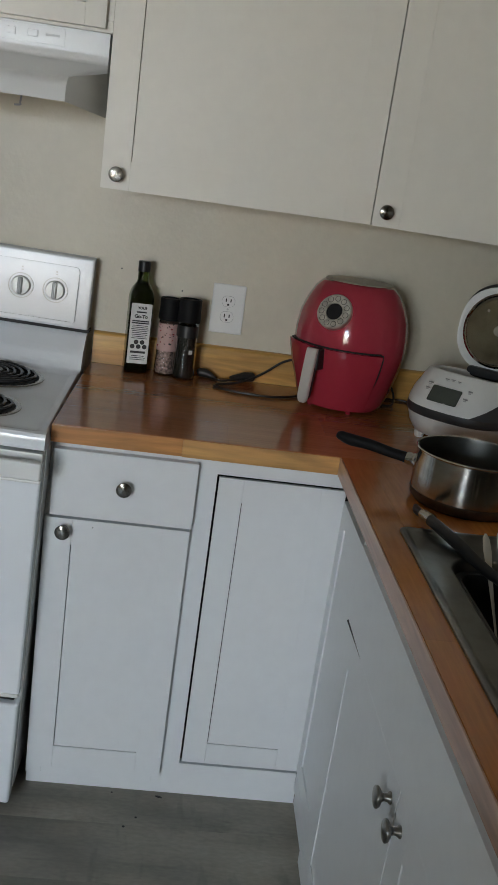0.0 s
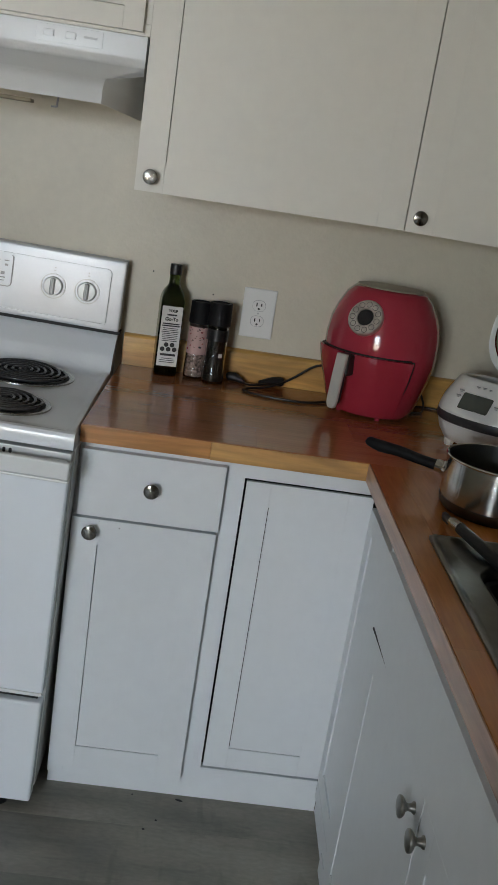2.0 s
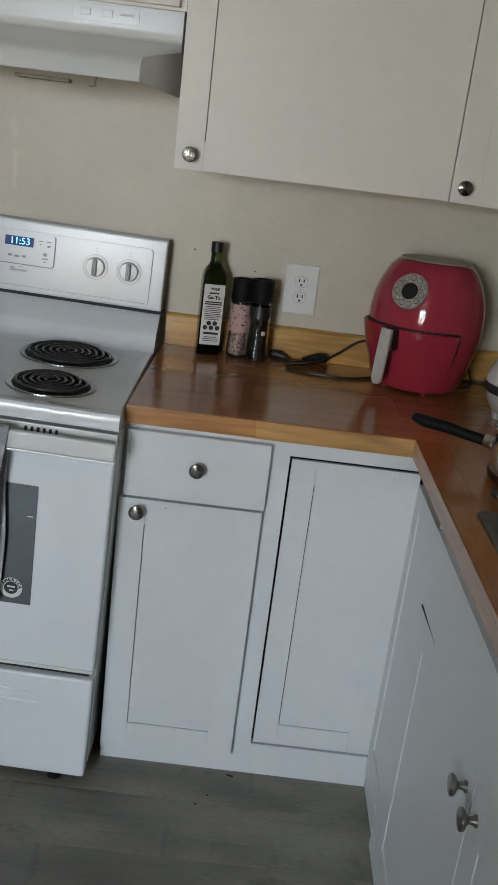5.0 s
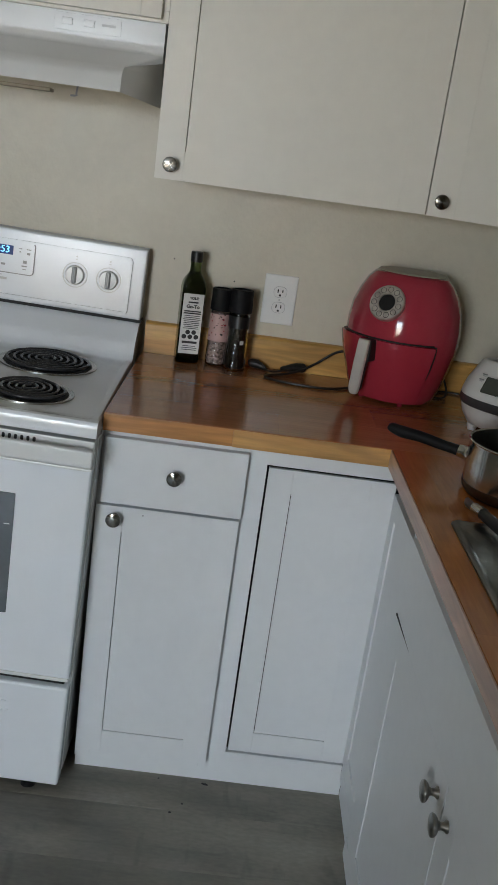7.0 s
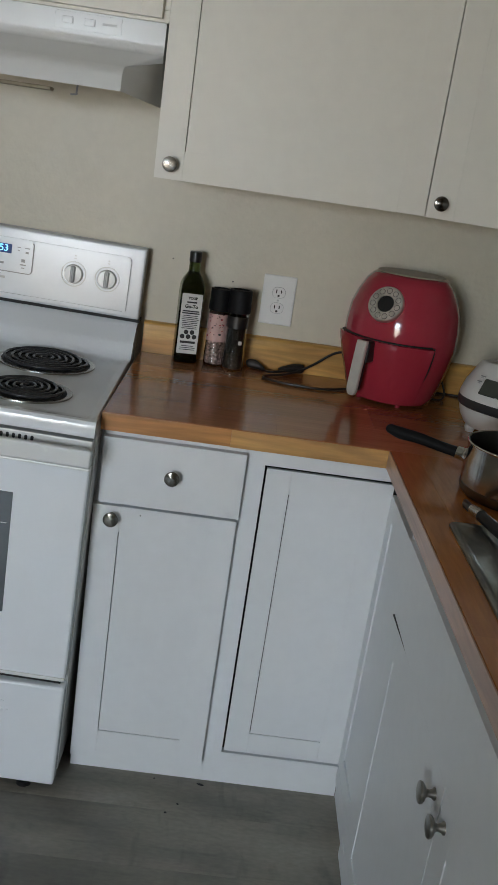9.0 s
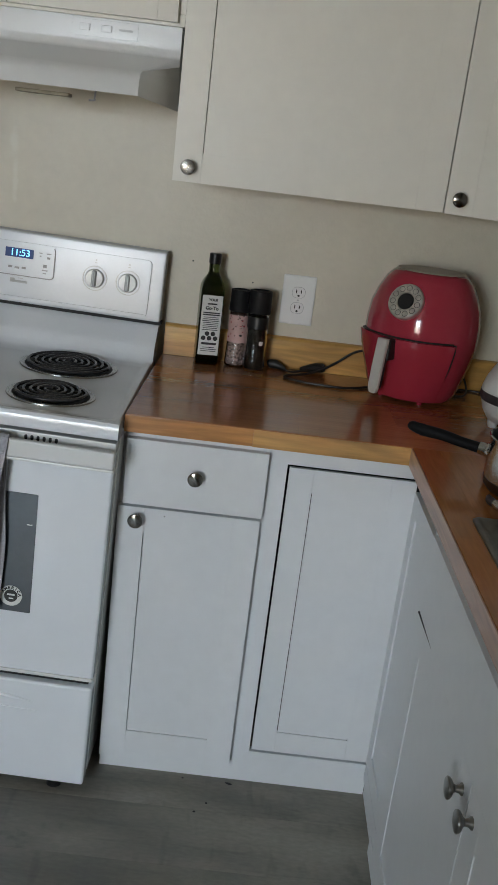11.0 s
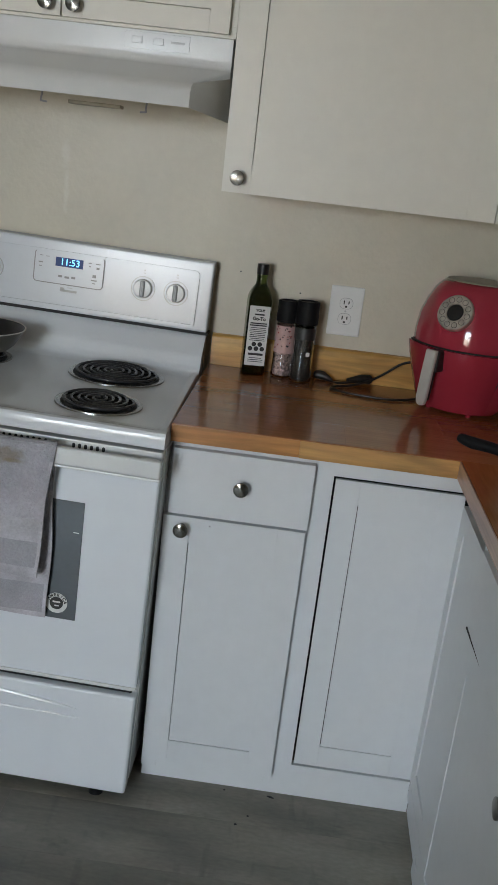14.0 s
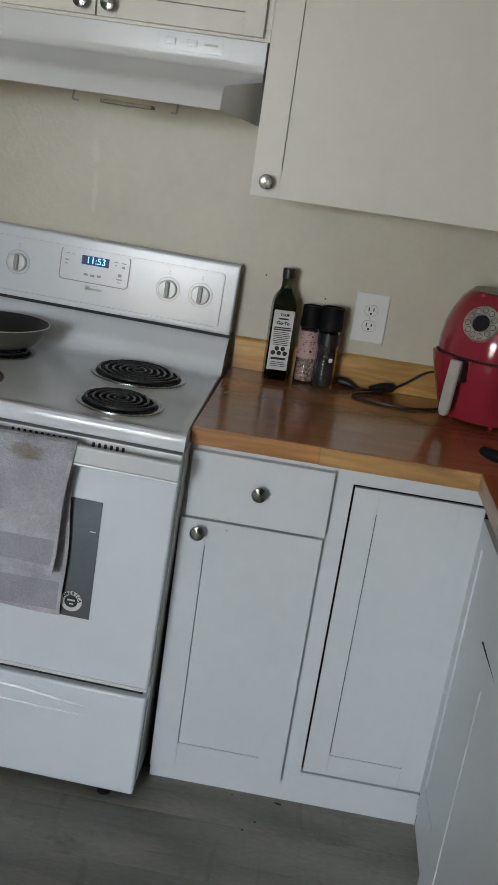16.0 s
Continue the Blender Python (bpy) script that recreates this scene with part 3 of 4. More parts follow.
for x in (-0.198, -0.150):
    part("switch", box(x - 0.011, x + 0.011, -0.3205, -0.3183, 1.681, 1.695, 0.001), "enamel_mat", pn)
    part("switch_edge", box(x + 0.0113, x + 0.0125, -0.3195, -0.3183, 1.681, 1.695, 0), "lightgrey", pn)
part("nameplate", box(-0.122, -0.092, -0.3194, -0.3183, 1.6865, 1.691, 0.0003), "lightgrey", pn)
part("lamp_cover", box(-0.346, -0.225, -0.322, -0.285, 1.5395, 1.5475, 0.002), "old_lens", hood, "dull translucent lamp cover")
for x in (-0.405, -0.165):
    part("clip", tube([(x, -0.30, 1.590), (x, -0.325, 1.553), (x, -0.331, 1.5425), (x, -0.330, 1.5385), (x + 0.013 * (1 if x < -0.3 else -1), -0.328, 1.5370)], 0.0022, 8), "grey", hood)

# ---- range ----
stove = thing("electric_range", (-0.39, -0.35, 0), "white freestanding coil-burner electric range", "range")
SL, SR, SF = -0.772, -0.010, -0.70
part("body", joined(box(SL + 0.004, SR + 0.001, -0.6665, -0.03, 0.04, 0.872, 0.003), box(SL + 0.02, SR - 0.02, -0.65, -0.03, 0.872, 0.885, 0)), "enamel_mat", stove)
part("leg", lathe([(0.018, 0.0052), (0.018, 0.017), (0.012, 0.020), (0.012, 0.05)], 16, pose(-0.082, -0.682, 0)), "black", stove)
part("leg", lathe([(0.018, -0.0105), (0.018, 0.003), (0.012, 0.004), (0.012, 0.05)], 16, pose(-0.70, -0.64, 0)), "black", stove)
part("leg", lathe([(0.018, 0.0052), (0.018, 0.017), (0.012, 0.020), (0.012, 0.05)], 16, pose(-0.075, -0.10, 0)), "black", stove)
part("leg", lathe([(0.018, -0.0105), (0.018, 0.003), (0.012, 0.004), (0.012, 0.05)], 16, pose(-0.70, -0.10, 0)), "black", stove)
# cooktop: raised rim in front and at the sides, sweeping up at the back
cp = [(-0.690, 0.878), (-0.700, 0.880), (-0.7015, 0.890), (-0.701, 0.906), (-0.696, 0.9135), (-0.688, 0.915), (-0.676, 0.913), (-0.664, 0.909), (-0.64, 0.908), (-0.16, 0.908), (-0.13, 0.911),
      (-0.118, 0.918), (-0.110, 0.933), (-0.106, 0.950), (-0.1015, 0.961), (-0.094, 0.968), (-0.074, 0.993), (-0.062, 1.005), (-0.045, 1.009)]
xs = [(SL, 0.875, 1), (SL, 0.9095, 0.3), (SL + 0.004, 0.9145, 0.1), (SL + 0.014, 0.9145, 0.05), (SL + 0.026, 0.0, 0), (SR - 0.026, 0.0, 0), (SR - 0.014, 0.9145, 0.05), (SR - 0.004, 0.9145, 0.1),
      (SR, 0.9095, 0.3), (SR, 0.875, 1)]
rings = []
for x, zmin, _ in xs:
    row = []
    for y, z in cp:
        zz = z
        if zmin and y > -0.69:
            zz = zmin if zmin < 0.88 else max(z, zmin)
            if zmin < 0.88 and y > -0.10:
                zz = zmin
        elif zmin and zmin < 0.88:
            zz = min(z, 0.879)
        row.append(Vector((x - (0.010 * max(0.0, min(1.0, (y + 0.70) / 0.6)) if x > -0.3 else 0.0), y, zz)))
    rings.append(row)
part("cooktop", loft(rings, False, False, False), "enamel", stove, "white enamel cooktop", sharp=45)
# control console
cons = [(-0.052, 1.013), (-0.066, 1.016), (-0.0685, 1.022), (-0.0555, 1.195), (-0.0525, 1.200), (-0.047, 1.202), (-0.012, 1.202), (-0.012, 1.013)]
rings = []
for x, s in ((SL, 0.85), (SL + 0.004, 0.97), (SL + 0.010, 1.0), (SR - 0.0150, 1.0), (SR - 0.0115, 0.97), (SR - 0.0095, 0.85)):
    cy, cz = -0.04, 1.10
    rings.append([Vector((x, cy + (y - cy) * s, cz + (z - cz) * (0.5 + 0.5 * s if s == 1 else 0.93 + 0.07 * s))) for y, z in cons])
console = part("console", loft(rings), "console", stove, "white enamel control console", sharp=30)
part("seam", box(SL + 0.006, SR - 0.006, -0.058, -0.012, 1.006, 1.0145, 0), "dark", stove, "dark seam")
TILT_C = Matrix.Translation((0, -0.0685, 1.022)) @ pose(0, 0, 0, -4.2)


def on_console(x, z):
    """A place on the sloping console front, with -y outward."""
    return TILT_C @ Matrix.Translation((x - 0.014, -0.0002, z - 1.022))


def ring_plate(w, h, r, t, d, m):
    a, b = rounded(w, h, r), rounded(w - 2 * t, h - 2 * t, max(r - t, 0.001))
    rs = [[Vector((x, 0, z)) for x, z in a], [Vector((x, -d, z)) for x, z in a], [Vector((x, -d, z)) for x, z in b], [Vector((x, 0, z)) for x, z in b]]
    bm = loft(rs, True, False, False)
    bm.transform(m)
    return bm


part("bead", ring_plate(0.67, 0.150, 0.012, 0.0065, 0.0062, on_console(-0.376, 1.100)), "console", console)
for x in (-0.692, -0.604, -0.189, -0.100):
    m = on_console(x, 1.108)
    part("dial_ring", ring_plate(0.066, 0.066, 0.0325, 0.0022, 0.0014, m), "lightgrey", console)
    kb = lathe([(0.025, 0.0), (0.0255, 0.004), (0.0245, 0.010), (0.0225, 0.013), (0.010, 0.0138)], 32, m @ pose(0, 0, 0, 90))
    part("dial", kb, "plastic_white", console)
    part("dial_grip", joined(plate(0.0125, 0.044, 0.005, 0.021, m @ Matrix.Translation((0, -0.0005, 0)), 0.003)), "grip", console)
    part("dial_mark", plate(0.003, 0.043, 0.001, 0.0216, m, 0.0005), "grey", console)
    part("dial_letter", joined(plate(0.006, 0.0025, 0.0005, 0.0004, m @ Matrix.Translation((0, 0, 0.041)), 0.0001), plate(0.004, 0.004, 0.0005, 0.0004, m @ Matrix.Translation((0, 0, 0.048)), 0.0001)),
         "lightgrey", console)
md = on_console(-0.393, 1.129)
disp = part("display_panel", plate(0.188, 0.083, 0.010, 0.0022, md), "console", console, "clock panel with grey printed symbols")
part("panel_rim", ring_plate(0.191, 0.086, 0.011, 0.0024, 0.0027, md), "grey", console)
part("display_window", plate(0.075, 0.024, 0.001, 0.0028, md @ Matrix.Translation((0.0, 0, 0.017)), 0.0003), "blue_glow", console, "lit blue clock display")
letters("clock_digits", "11:53", 0.0245, md @ Matrix.Translation((0.002, -0.0034, 0.017)) @ pose(0, 0, 0, 90), "blue", console)
for x, z, w, h in ((-0.077, 0.028, 0.010, 0.002), (-0.060, 0.027, 0.010, 0.002), (-0.078, 0.010, 0.013, 0.004), (-0.078, 0.000, 0.009, 0.003), (-0.022, -0.021, 0.012, 0.007), (-0.004, -0.022, 0.014, 0.007),
                   (0.014, -0.021, 0.012, 0.007), (0.056, 0.024, 0.010, 0.003), (0.078, 0.024, 0.014, 0.003), (0.056, 0.016, 0.005, 0.004), (0.078, 0.013, 0.009, 0.007), (0.070, -0.009, 0.011, 0.010),
                   (0.070, -0.020, 0.017, 0.004), (0.070, -0.028, 0.010, 0.003)):
    part("printed_mark", plate(w * 0.9, h * 0.8, 0.0006, 0.0027, md @ Matrix.Translation((x, 0, z)), 0.0001), "grey", console)
mb = on_console(-0.390, 1.071)
part("nameplate", joined(plate(0.046, 0.006, 0.001, 0.0006, mb, 0.0001), plate(0.012, 0.010, 0.002, 0.0006, mb @ Matrix.Translation((-0.017, 0, 0.003)), 0.0001),
                         plate(0.014, 0.0018, 0.0005, 0.0006, mb @ Matrix.Translation((0.004, 0, 0.009)), 0.0001)), "lightgrey", console)


def burner(x, y, r, parent):
    """A drip pan with a flared rim and a spiral element on it."""
    z = 0.908
    pan = part("drip_pan", lathe([(r + 0.016, z + 0.0005), (r + 0.0155, z + 0.004), (r + 0.0075, z + 0.0048), (r + 0.003, z + 0.0020)],
                                 48, pose(x, y, 0), False, False), "chrome", parent, "shiny drip pan")
    pts = []
    turns = 6.0 if r > 0.09 else 5.0
    steps = int(turns * 18)
    for k in range(steps + 1):
        a = 2 * math.pi * turns * k / steps
        turn = turns * k / steps
        step = min(turns - 1, int(turn)) + max(0.0, min(1.0, (turn - min(turns - 1, int(turn)) - 0.8) / 0.2))
        rr = 0.014 + (r - 0.0185) * min(1.0, step / (turns - 1))
        dip = 0.012 * max(0.0, (k - steps + 5) / 5)
        pts.append((x + rr * math.cos(a + 1.57), y + rr * math.sin(a + 1.57), z + 0.0098 - 0.8 * dip))
    part("coil", tube(pts, 0.0041, 8, 1), "coil", parent, "black spiral heating element", sharp=60)
    for k in range(3):
        a = radians(30 + 120 * k)
        part("coil_support", tube([(x + 0.008 * math.cos(a), y + 0.008 * math.sin(a), z + 0.0035), (x + (r - 0.002) * math.cos(a), y + (r - 0.002) * math.sin(a), z + 0.0035)], 0.0018, 6, 1), "dark", parent)
    part("pan_bowl", lathe([(r + 0.0032, z + 0.0023), (r * 0.97, z + 0.0016), (r * 0.72, z + 0.0013), (0.004, z + 0.0012)], 40, pose(x, y, 0), False, True), "dark", parent, "blackened bowl")
    return pan


burner(-0.214, -0.250, 0.106, stove)
burner(-0.192, -0.528, 0.083, stove)
burner(-0.580, -0.545, 0.100, stove)
burner(-0.580, -0.268, 0.080, stove)
# oven door, handle, storage drawer
sf = face(SF, "y")
od = part("oven_door", box(SL + 0.004, SR - 0.002, SF, -0.667, 0.302, 0.846, 0.006, 3), "enamel", stove, "white glass oven door")
part("door_top", box(SL + 0.004, SR - 0.002, SF + 0.002, -0.668, 0.8465, 0.872, 0.003), "enamel_mat", od)
for x0, count in ((-0.200, 6), (-0.374, 10), (-0.548, 12)):
    for k in range(count):
        part("vent_slot", plate(0.0064, 0.0108, 0.003, 0.0004, Matrix.Translation((x0 + 0.0127 * k, SF + 0.0019, 0.8595)), 0.0001), "dark", od)
part("window", plate(0.444, 0.281, 0.002, 0.0015, Matrix.Translation((-0.386, SF - 0.0002, 0.595)), 0.0004), "window", od, "dark tinted oven window")
part("bottom_trim", box(SL + 0.004, SR - 0.003, SF - 0.004, SF + 0.010, 0.3025, 0.3105, 0.002), "enamel_mat", od, "white trim along the bottom")
part("window_mark", plate(0.012, 0.0018, 0.0004, 0.0019, Matrix.Translation((-0.178, SF - 0.0002, 0.665)), 0.0001), "paper", od)
st = part("sticker", lathe([(0.0245, 0.0), (0.0245, 0.0004), (0.001, 0.0005)], 32, Matrix.Translation((-0.208, SF - 0.0018, 0.492)) @ pose(0, 0, 0, 90)), "paper", od, "round black and white sticker")
ms = Matrix.Translation((-0.208, SF - 0.0024, 0.492)) @ pose(0, 0, 0, 90)
part("sticker_print", lathe([(0.0150, 0.0), (0.0150, 0.0003), (0.0005, 0.0003)], 32, ms), "ink", od)
for bx, bz, bw, bh in ((0.0, 0.003, 0.017, 0.004), (0.001, -0.006, 0.010, 0.003)):
    part("sticker_print", plate(bw, bh, 0.001, 0.0007, ms @ pose(0, 0, 0, -90) @ Matrix.Translation((bx, 0, bz)), 0.0001), "paper", od)
for k, ch in enumerate("AMERICA"):
    a = radians(150 - 23 * k)
    letters("sticker_letter", ch, 0.0100, ms @ Matrix.Translation((0.0196 * math.cos(a), 0.0196 * math.sin(a), 0.0005)) @ pose(0, 0, 0, 0, 0, math.degrees(a) - 90), "ink", od, 0.0001, bold=0.0004)
hb = joined(box(SL + 0.010, SR + 0.002, -0.738, -0.722, 0.826, 0.864, 0.004, 3), box(SL + 0.012, SL + 0.05, -0.723, SF + 0.001, 0.832, 0.858), box(SR - 0.045, SR - 0.008, -0.723, SF + 0.001, 0.832, 0.858))
part("handle", hb, "enamel_mat", od, "wide white bar handle")
part("handle_lip", box(SL + 0.008, SR + 0.0035, -0.736, -0.712, 0.8195, 0.8258, 0.0025), "enamel_mat", od)
wd = part("storage_drawer", box(SL + 0.004, SR + 0.000, SF - 0.008, -0.667, 0.026, 0.288, 0.007, 3), "enamel", stove, "white storage drawer front")
arc = [(-0.66 + 0.52 * k / 12, SF - 0.0085, 0.236 + 0.022 * math.sin(math.pi * k / 12)) for k in range(13)]
part("drawer_pull", tube(arc, [0.001] + [0.0050] * 11 + [0.001], 8, 2), "enamel", wd, "shallow arched finger pull")
part("drawer_pull", tube([(-0.66, SF - 0.0085, 0.214), (-0.39, SF - 0.0085, 0.218), (-0.13, SF - 0.0085, 0.214)], [0.001, 0.0045, 0.001], 8, 4), "enamel", wd)
part("gap_strip", box(SL + 0.01, SR - 0.012, -0.690, -0.668, 0.289, 0.301, 0), "dark", stove, "dark gap")

# the range leans a little: its far side stands higher on its feet
pivot = Matrix.Translation((SR, 0, 0))
stove.matrix_basis = Matrix.Translation((-0.0145, 0, -0.007)) @ pivot @ pose(0, 0, 0, 0, 1.45, 0) @ pivot.inverted() @ stove.matrix_basis

# ---- frying pan on the rear burner, towel on the oven handle ----
pan = thing("frying_pan", (-0.582, -0.268, 0.9375), "shallow dark nonstick frying pan on a burner", "frying pan")
part("body", lathe([(0.090, 0.0), (0.098, 0.0015), (0.112, 0.014), (0.128, 0.038), (0.135, 0.052), (0.1365, 0.0535)], 56, None, True, False), "pan_out", pan, "grey pan outside", local=True)
part("lining", lathe([(0.1365, 0.0535), (0.1345, 0.0538), (0.126, 0.038), (0.109, 0.016), (0.096, 0.005), (0.002, 0.0045)], 56, None, False, True), "nonstick", pan, "dark nonstick lining", local=True)
part("rim", lathe([(0.1362, 0.0525), (0.1380, 0.0532), (0.1380, 0.0548), (0.1362, 0.0555), (0.1346, 0.0545)], 56, None, False, False), "silver", pan, "bare metal rim", local=True)

prof_t = [(-0.7425, z) for z in (0.574, 0.584, 0.592, 0.60, 0.62, 0.635, 0.65, 0.675, 0.70, 0.715, 0.74, 0.77, 0.80, 0.83, 0.855)]
prof_t += [(-0.7415, 0.866), (-0.736, 0.8705), (-0.728, 0.8705), (-0.7195, 0.866)]
prof_t += [(-0.7135, z) for z in (0.855, 0.82, 0.78, 0.74, 0.70, 0.66, 0.62, 0.575, 0.555, 0.538, 0.52, 0.50, 0.48, 0.47, 0.462)]
NX = 40
grid = []
for k, (y, z) in enumerate(prof_t):
    row = []
    front = k < 17
    for i in range(NX + 1):
        u = i / NX
        low = max(0.0, 0.86 - z)
        right = -0.219 - 0.09 * low if front else -0.222 - 0.014 * low
        x = -0.535 + (right + 0.535) * u + 0.003 * math.sin(23 * z) * u
        w = 0.5 + 0.30 * math.sin(9.0 * u + 6 * z) * math.cos(5 * u - 3 * z) + 0.20 * noise.noise((u * 6, z * 22, 1.0 if front else 5.0))
        edge = 0.006 * max(0.0, (u - 0.93) / 0.07) * min(1.0, low * 8)
        out = low * 0.050 * w + edge if front else -low * 0.002 * w
        row.append(Vector((x, y - out, z + (0.004 * math.sin(5 * u) if k in (0, len(prof_t) - 1) else 0))))
    grid.append(row)
tw = loft(grid, False, False, False)
bmesh.ops.recalc_face_normals(tw, faces=tw.faces[:])
bmesh.ops.solidify(tw, geom=tw.faces[:], thickness=0.0034)
for fc in tw.faces:
    c = fc.calc_center_median()
    near = c.y < -0.73
    side = c.x > (-0.224 - 0.09 * (0.86 - c.z) if near else -0.229 - 0.014 * (0.86 - c.z)) and c.z < 0.84
    if side or (near and (c.z < 0.590 or 0.650 < c.z < 0.700)) or (not near and (0.538 < c.z < 0.575 or c.z < 0.470)):
        fc.material_index = 1
    elif (near and c.z < 0.650) or (not near and c.z < 0.538):
        fc.material_index = 2
towel = solid("hand_towel", tw, "towel", "worn grey terry towel folded over the oven handle", "towel")
towel.data.materials.append(M["towel_band"])
towel.data.materials.append(M["towel_dark"])
spot = Vector((-0.302, -0.748, 0.822)) - towel.location
stain_and_glint(M["towel"], [(tuple(spot), (0.034, 0.05, 0.008)), (tuple(spot + Vector((-0.02, 0, 0.012))), (0.060, 0.05, 0.026))], 0.8, (0.25, 0.20, 0.11))

# ---- sink, with what lies in it ----
SC = Vector((0.935, -1.435, 0))
sink = thing("sink", (SC.x, SC.y, 0.74), "dull stainless steel drop-in kitchen sink", "sink")


def rrect(w, h, r, z, dx=0.0, dy=0.0):
    return [Vector((SC.x + dx + x, SC.y + dy + y, z)) for x, y in rounded(w, h, r, 8)]


part("basin", loft([rrect(0.552, 0.832, 0.014, 0.9146), rrect(0.552, 0.832, 0.014, 0.9185), rrect(0.546, 0.826, 0.013, 0.9205), rrect(0.530, 0.810, 0.012, 0.9200), rrect(0.520, 0.800, 0.012, 0.9175),
                    rrect(0.450, 0.690, 0.06, 0.9170, 0.0, -0.03), rrect(0.438, 0.678, 0.055, 0.912, 0.0, -0.03), rrect(0.430, 0.668, 0.05, 0.89, 0.0, -0.03), rrect(0.415, 0.650, 0.05, 0.77, 0.0, -0.03),
                    rrect(0.380, 0.615, 0.05, 0.745, 0.0, -0.03), rrect(0.10, 0.10, 0.04, 0.741, 0.0, -0.03)], True, False, True), "sink", sink, sharp=50)
part("drain", lathe([(0.045, 0.7412), (0.045, 0.7435), (0.036, 0.744), (0.030, 0.7425), (0.002, 0.7425)], 28, pose(SC.x, SC.y - 0.1, 0)), "chrome", sink)

skl = thing("roasting_pan", (0.87, -1.30, 0.746), "black deep roasting pan standing in the sink", "roasting pan")


def pan_ring(w, h, r, z):
    return [Vector((0.868 + x, -1.272 + y * 0.87, z)) for x, y in rounded(w, h, r, 6)]


part("body", loft([pan_ring(0.245, 0.255, 0.03, 0.7465), pan_ring(0.262, 0.272, 0.035, 0.752), pan_ring(0.276, 0.290, 0.035, 0.893), pan_ring(0.292, 0.306, 0.04, 0.897), pan_ring(0.292, 0.306, 0.04, 0.900),
                   pan_ring(0.272, 0.286, 0.034, 0.899), pan_ring(0.256, 0.266, 0.03, 0.758), pan_ring(0.05, 0.05, 0.02, 0.756)]), "nonstick", skl, sharp=50)
trn = thing("kitchen_turner", (0.76, -1.03, 0.915), "black kitchen turner lying across the sink rim", "utensil")
part("handle", tube([(0.812, -1.230, 0.908), (0.774, -1.165, 0.914), (0.738, -1.090, 0.930), (0.7125, -1.020, 0.936)], [0.007, 0.0095, 0.011, 0.010], 12, 5), "black", trn, "black grip")
part("handle_end", tube([(0.7130, -1.021, 0.937), (0.7055, -0.987, 0.935)], [0.0106, 0.0085], 12, 3), "steel", trn, "bright metal end cap")
part("hang_loop", tube([(0.7060, -0.990, 0.934), (0.704, -0.955, 0.929), (0.709, -0.925, 0.925)], [0.0075, 0.008, 0.005], 10, 4), "black", trn)
part("blade", box(0.800, 0.868, -1.330, -1.205, 0.9002, 0.9035, 0.0012), "black", trn, "flat black blade")


def utensil(a, b, w, head):
    """A flat handle that widens to its rounded upper end; a bowl at the foot."""
    a, b = Vector(a), Vector(b)
    d = (b - a).normalized()
    side = d.cross(Vector((0, 1, 0.3))).normalized()
    up = d.cross(side).normalized()
    rings = []
    for t, wide in ((0.0, head * 0.2), (0.06, head * 0.8), (0.14, head), (0.24, head * 0.6), (0.30, 0.25), (0.5, 0.25), (0.75, 0.55), (0.90, 0.95), (0.97, 0.8), (1.0, 0.25)):
        p = a + (b - a) * t
        rings.append([p + side * (w * wide * math.cos(2 * math.pi * i / 12)) + up * (0.0016 * math.sin(2 * math.pi * i / 12)) for i in range(12)])
    return loft(rings)


solid("spoon", utensil((0.775, -1.350, 0.765), (0.788, -1.085, 0.947), 0.008, 2.2), "bone", "pale metal spoon leaning in the sink", "spoon", "cutlery in the sink")
solid("fork", utensil((0.806, -1.350, 0.765), (0.818, -1.065, 0.947), 0.008, 1.4), "bone", "pale metal fork leaning in the sink", "fork", "cutlery in the sink")

# ---- saucepan ----
pot = thing("saucepan", (0.822, -0.845, CT), "stainless steel saucepan with a black handle", "saucepan")
part("body", lathe([(0.088, 0.0005), (0.097, 0.002), (0.1035, 0.010), (0.1055, 0.022), (0.1055, 0.098), (0.1080, 0.1025), (0.1065, 0.1045), (0.1035, 0.103)], 64, None, True, False), "steel", pot, local=True)
part("lining", lathe([(0.1035, 0.103), (0.1030, 0.096), (0.1025, 0.018), (0.096, 0.006), (0.002, 0.005)], 64, None, False, True), "sink", pot, "dull steel inside", local=True)
part("base_ring", lathe([(0.0975, 0.0015), (0.1045, 0.0095), (0.1064, 0.020), (0.1062, 0.0235), (0.104, 0.0225)], 64, None, False, False), "tarnish", pot, "browned base ring", local=True)
hx, hy = -0.906, 0.423
part("ferrule", tube([(0.103 * hx, 0.103 * hy, 0.062), (0.112 * hx, 0.112 * hy, 0.062), (0.124 * hx, 0.124 * hy, 0.063)], [0.020, 0.013, 0.012], 14, 4), "steel", pot, local=True)
hp = tube([(0.119 * hx, 0.119 * hy, 0.0625), (0.136 * hx, 0.136 * hy, 0.064), (0.16 * hx, 0.16 * hy, 0.066), (0.20 * hx, 0.20 * hy, 0.071), (0.238 * hx, 0.238 * hy, 0.072), (0.262 * hx, 0.262 * hy, 0.076), (0.269 * hx, 0.269 * hy, 0.078)],
          [0.0112, 0.0104, 0.0104, 0.0112, 0.0122, 0.0095, 0.004], 14, 5)
part("handle", hp, "black_matte", pot, "black plastic grip", local=True)

# ---- air fryer ----
fryer = thing("air_fryer", pose(0.674, -0.168, CT, 0, 0, -33), "glossy red air fryer with a silver dial and drawer handle", "air fryer")
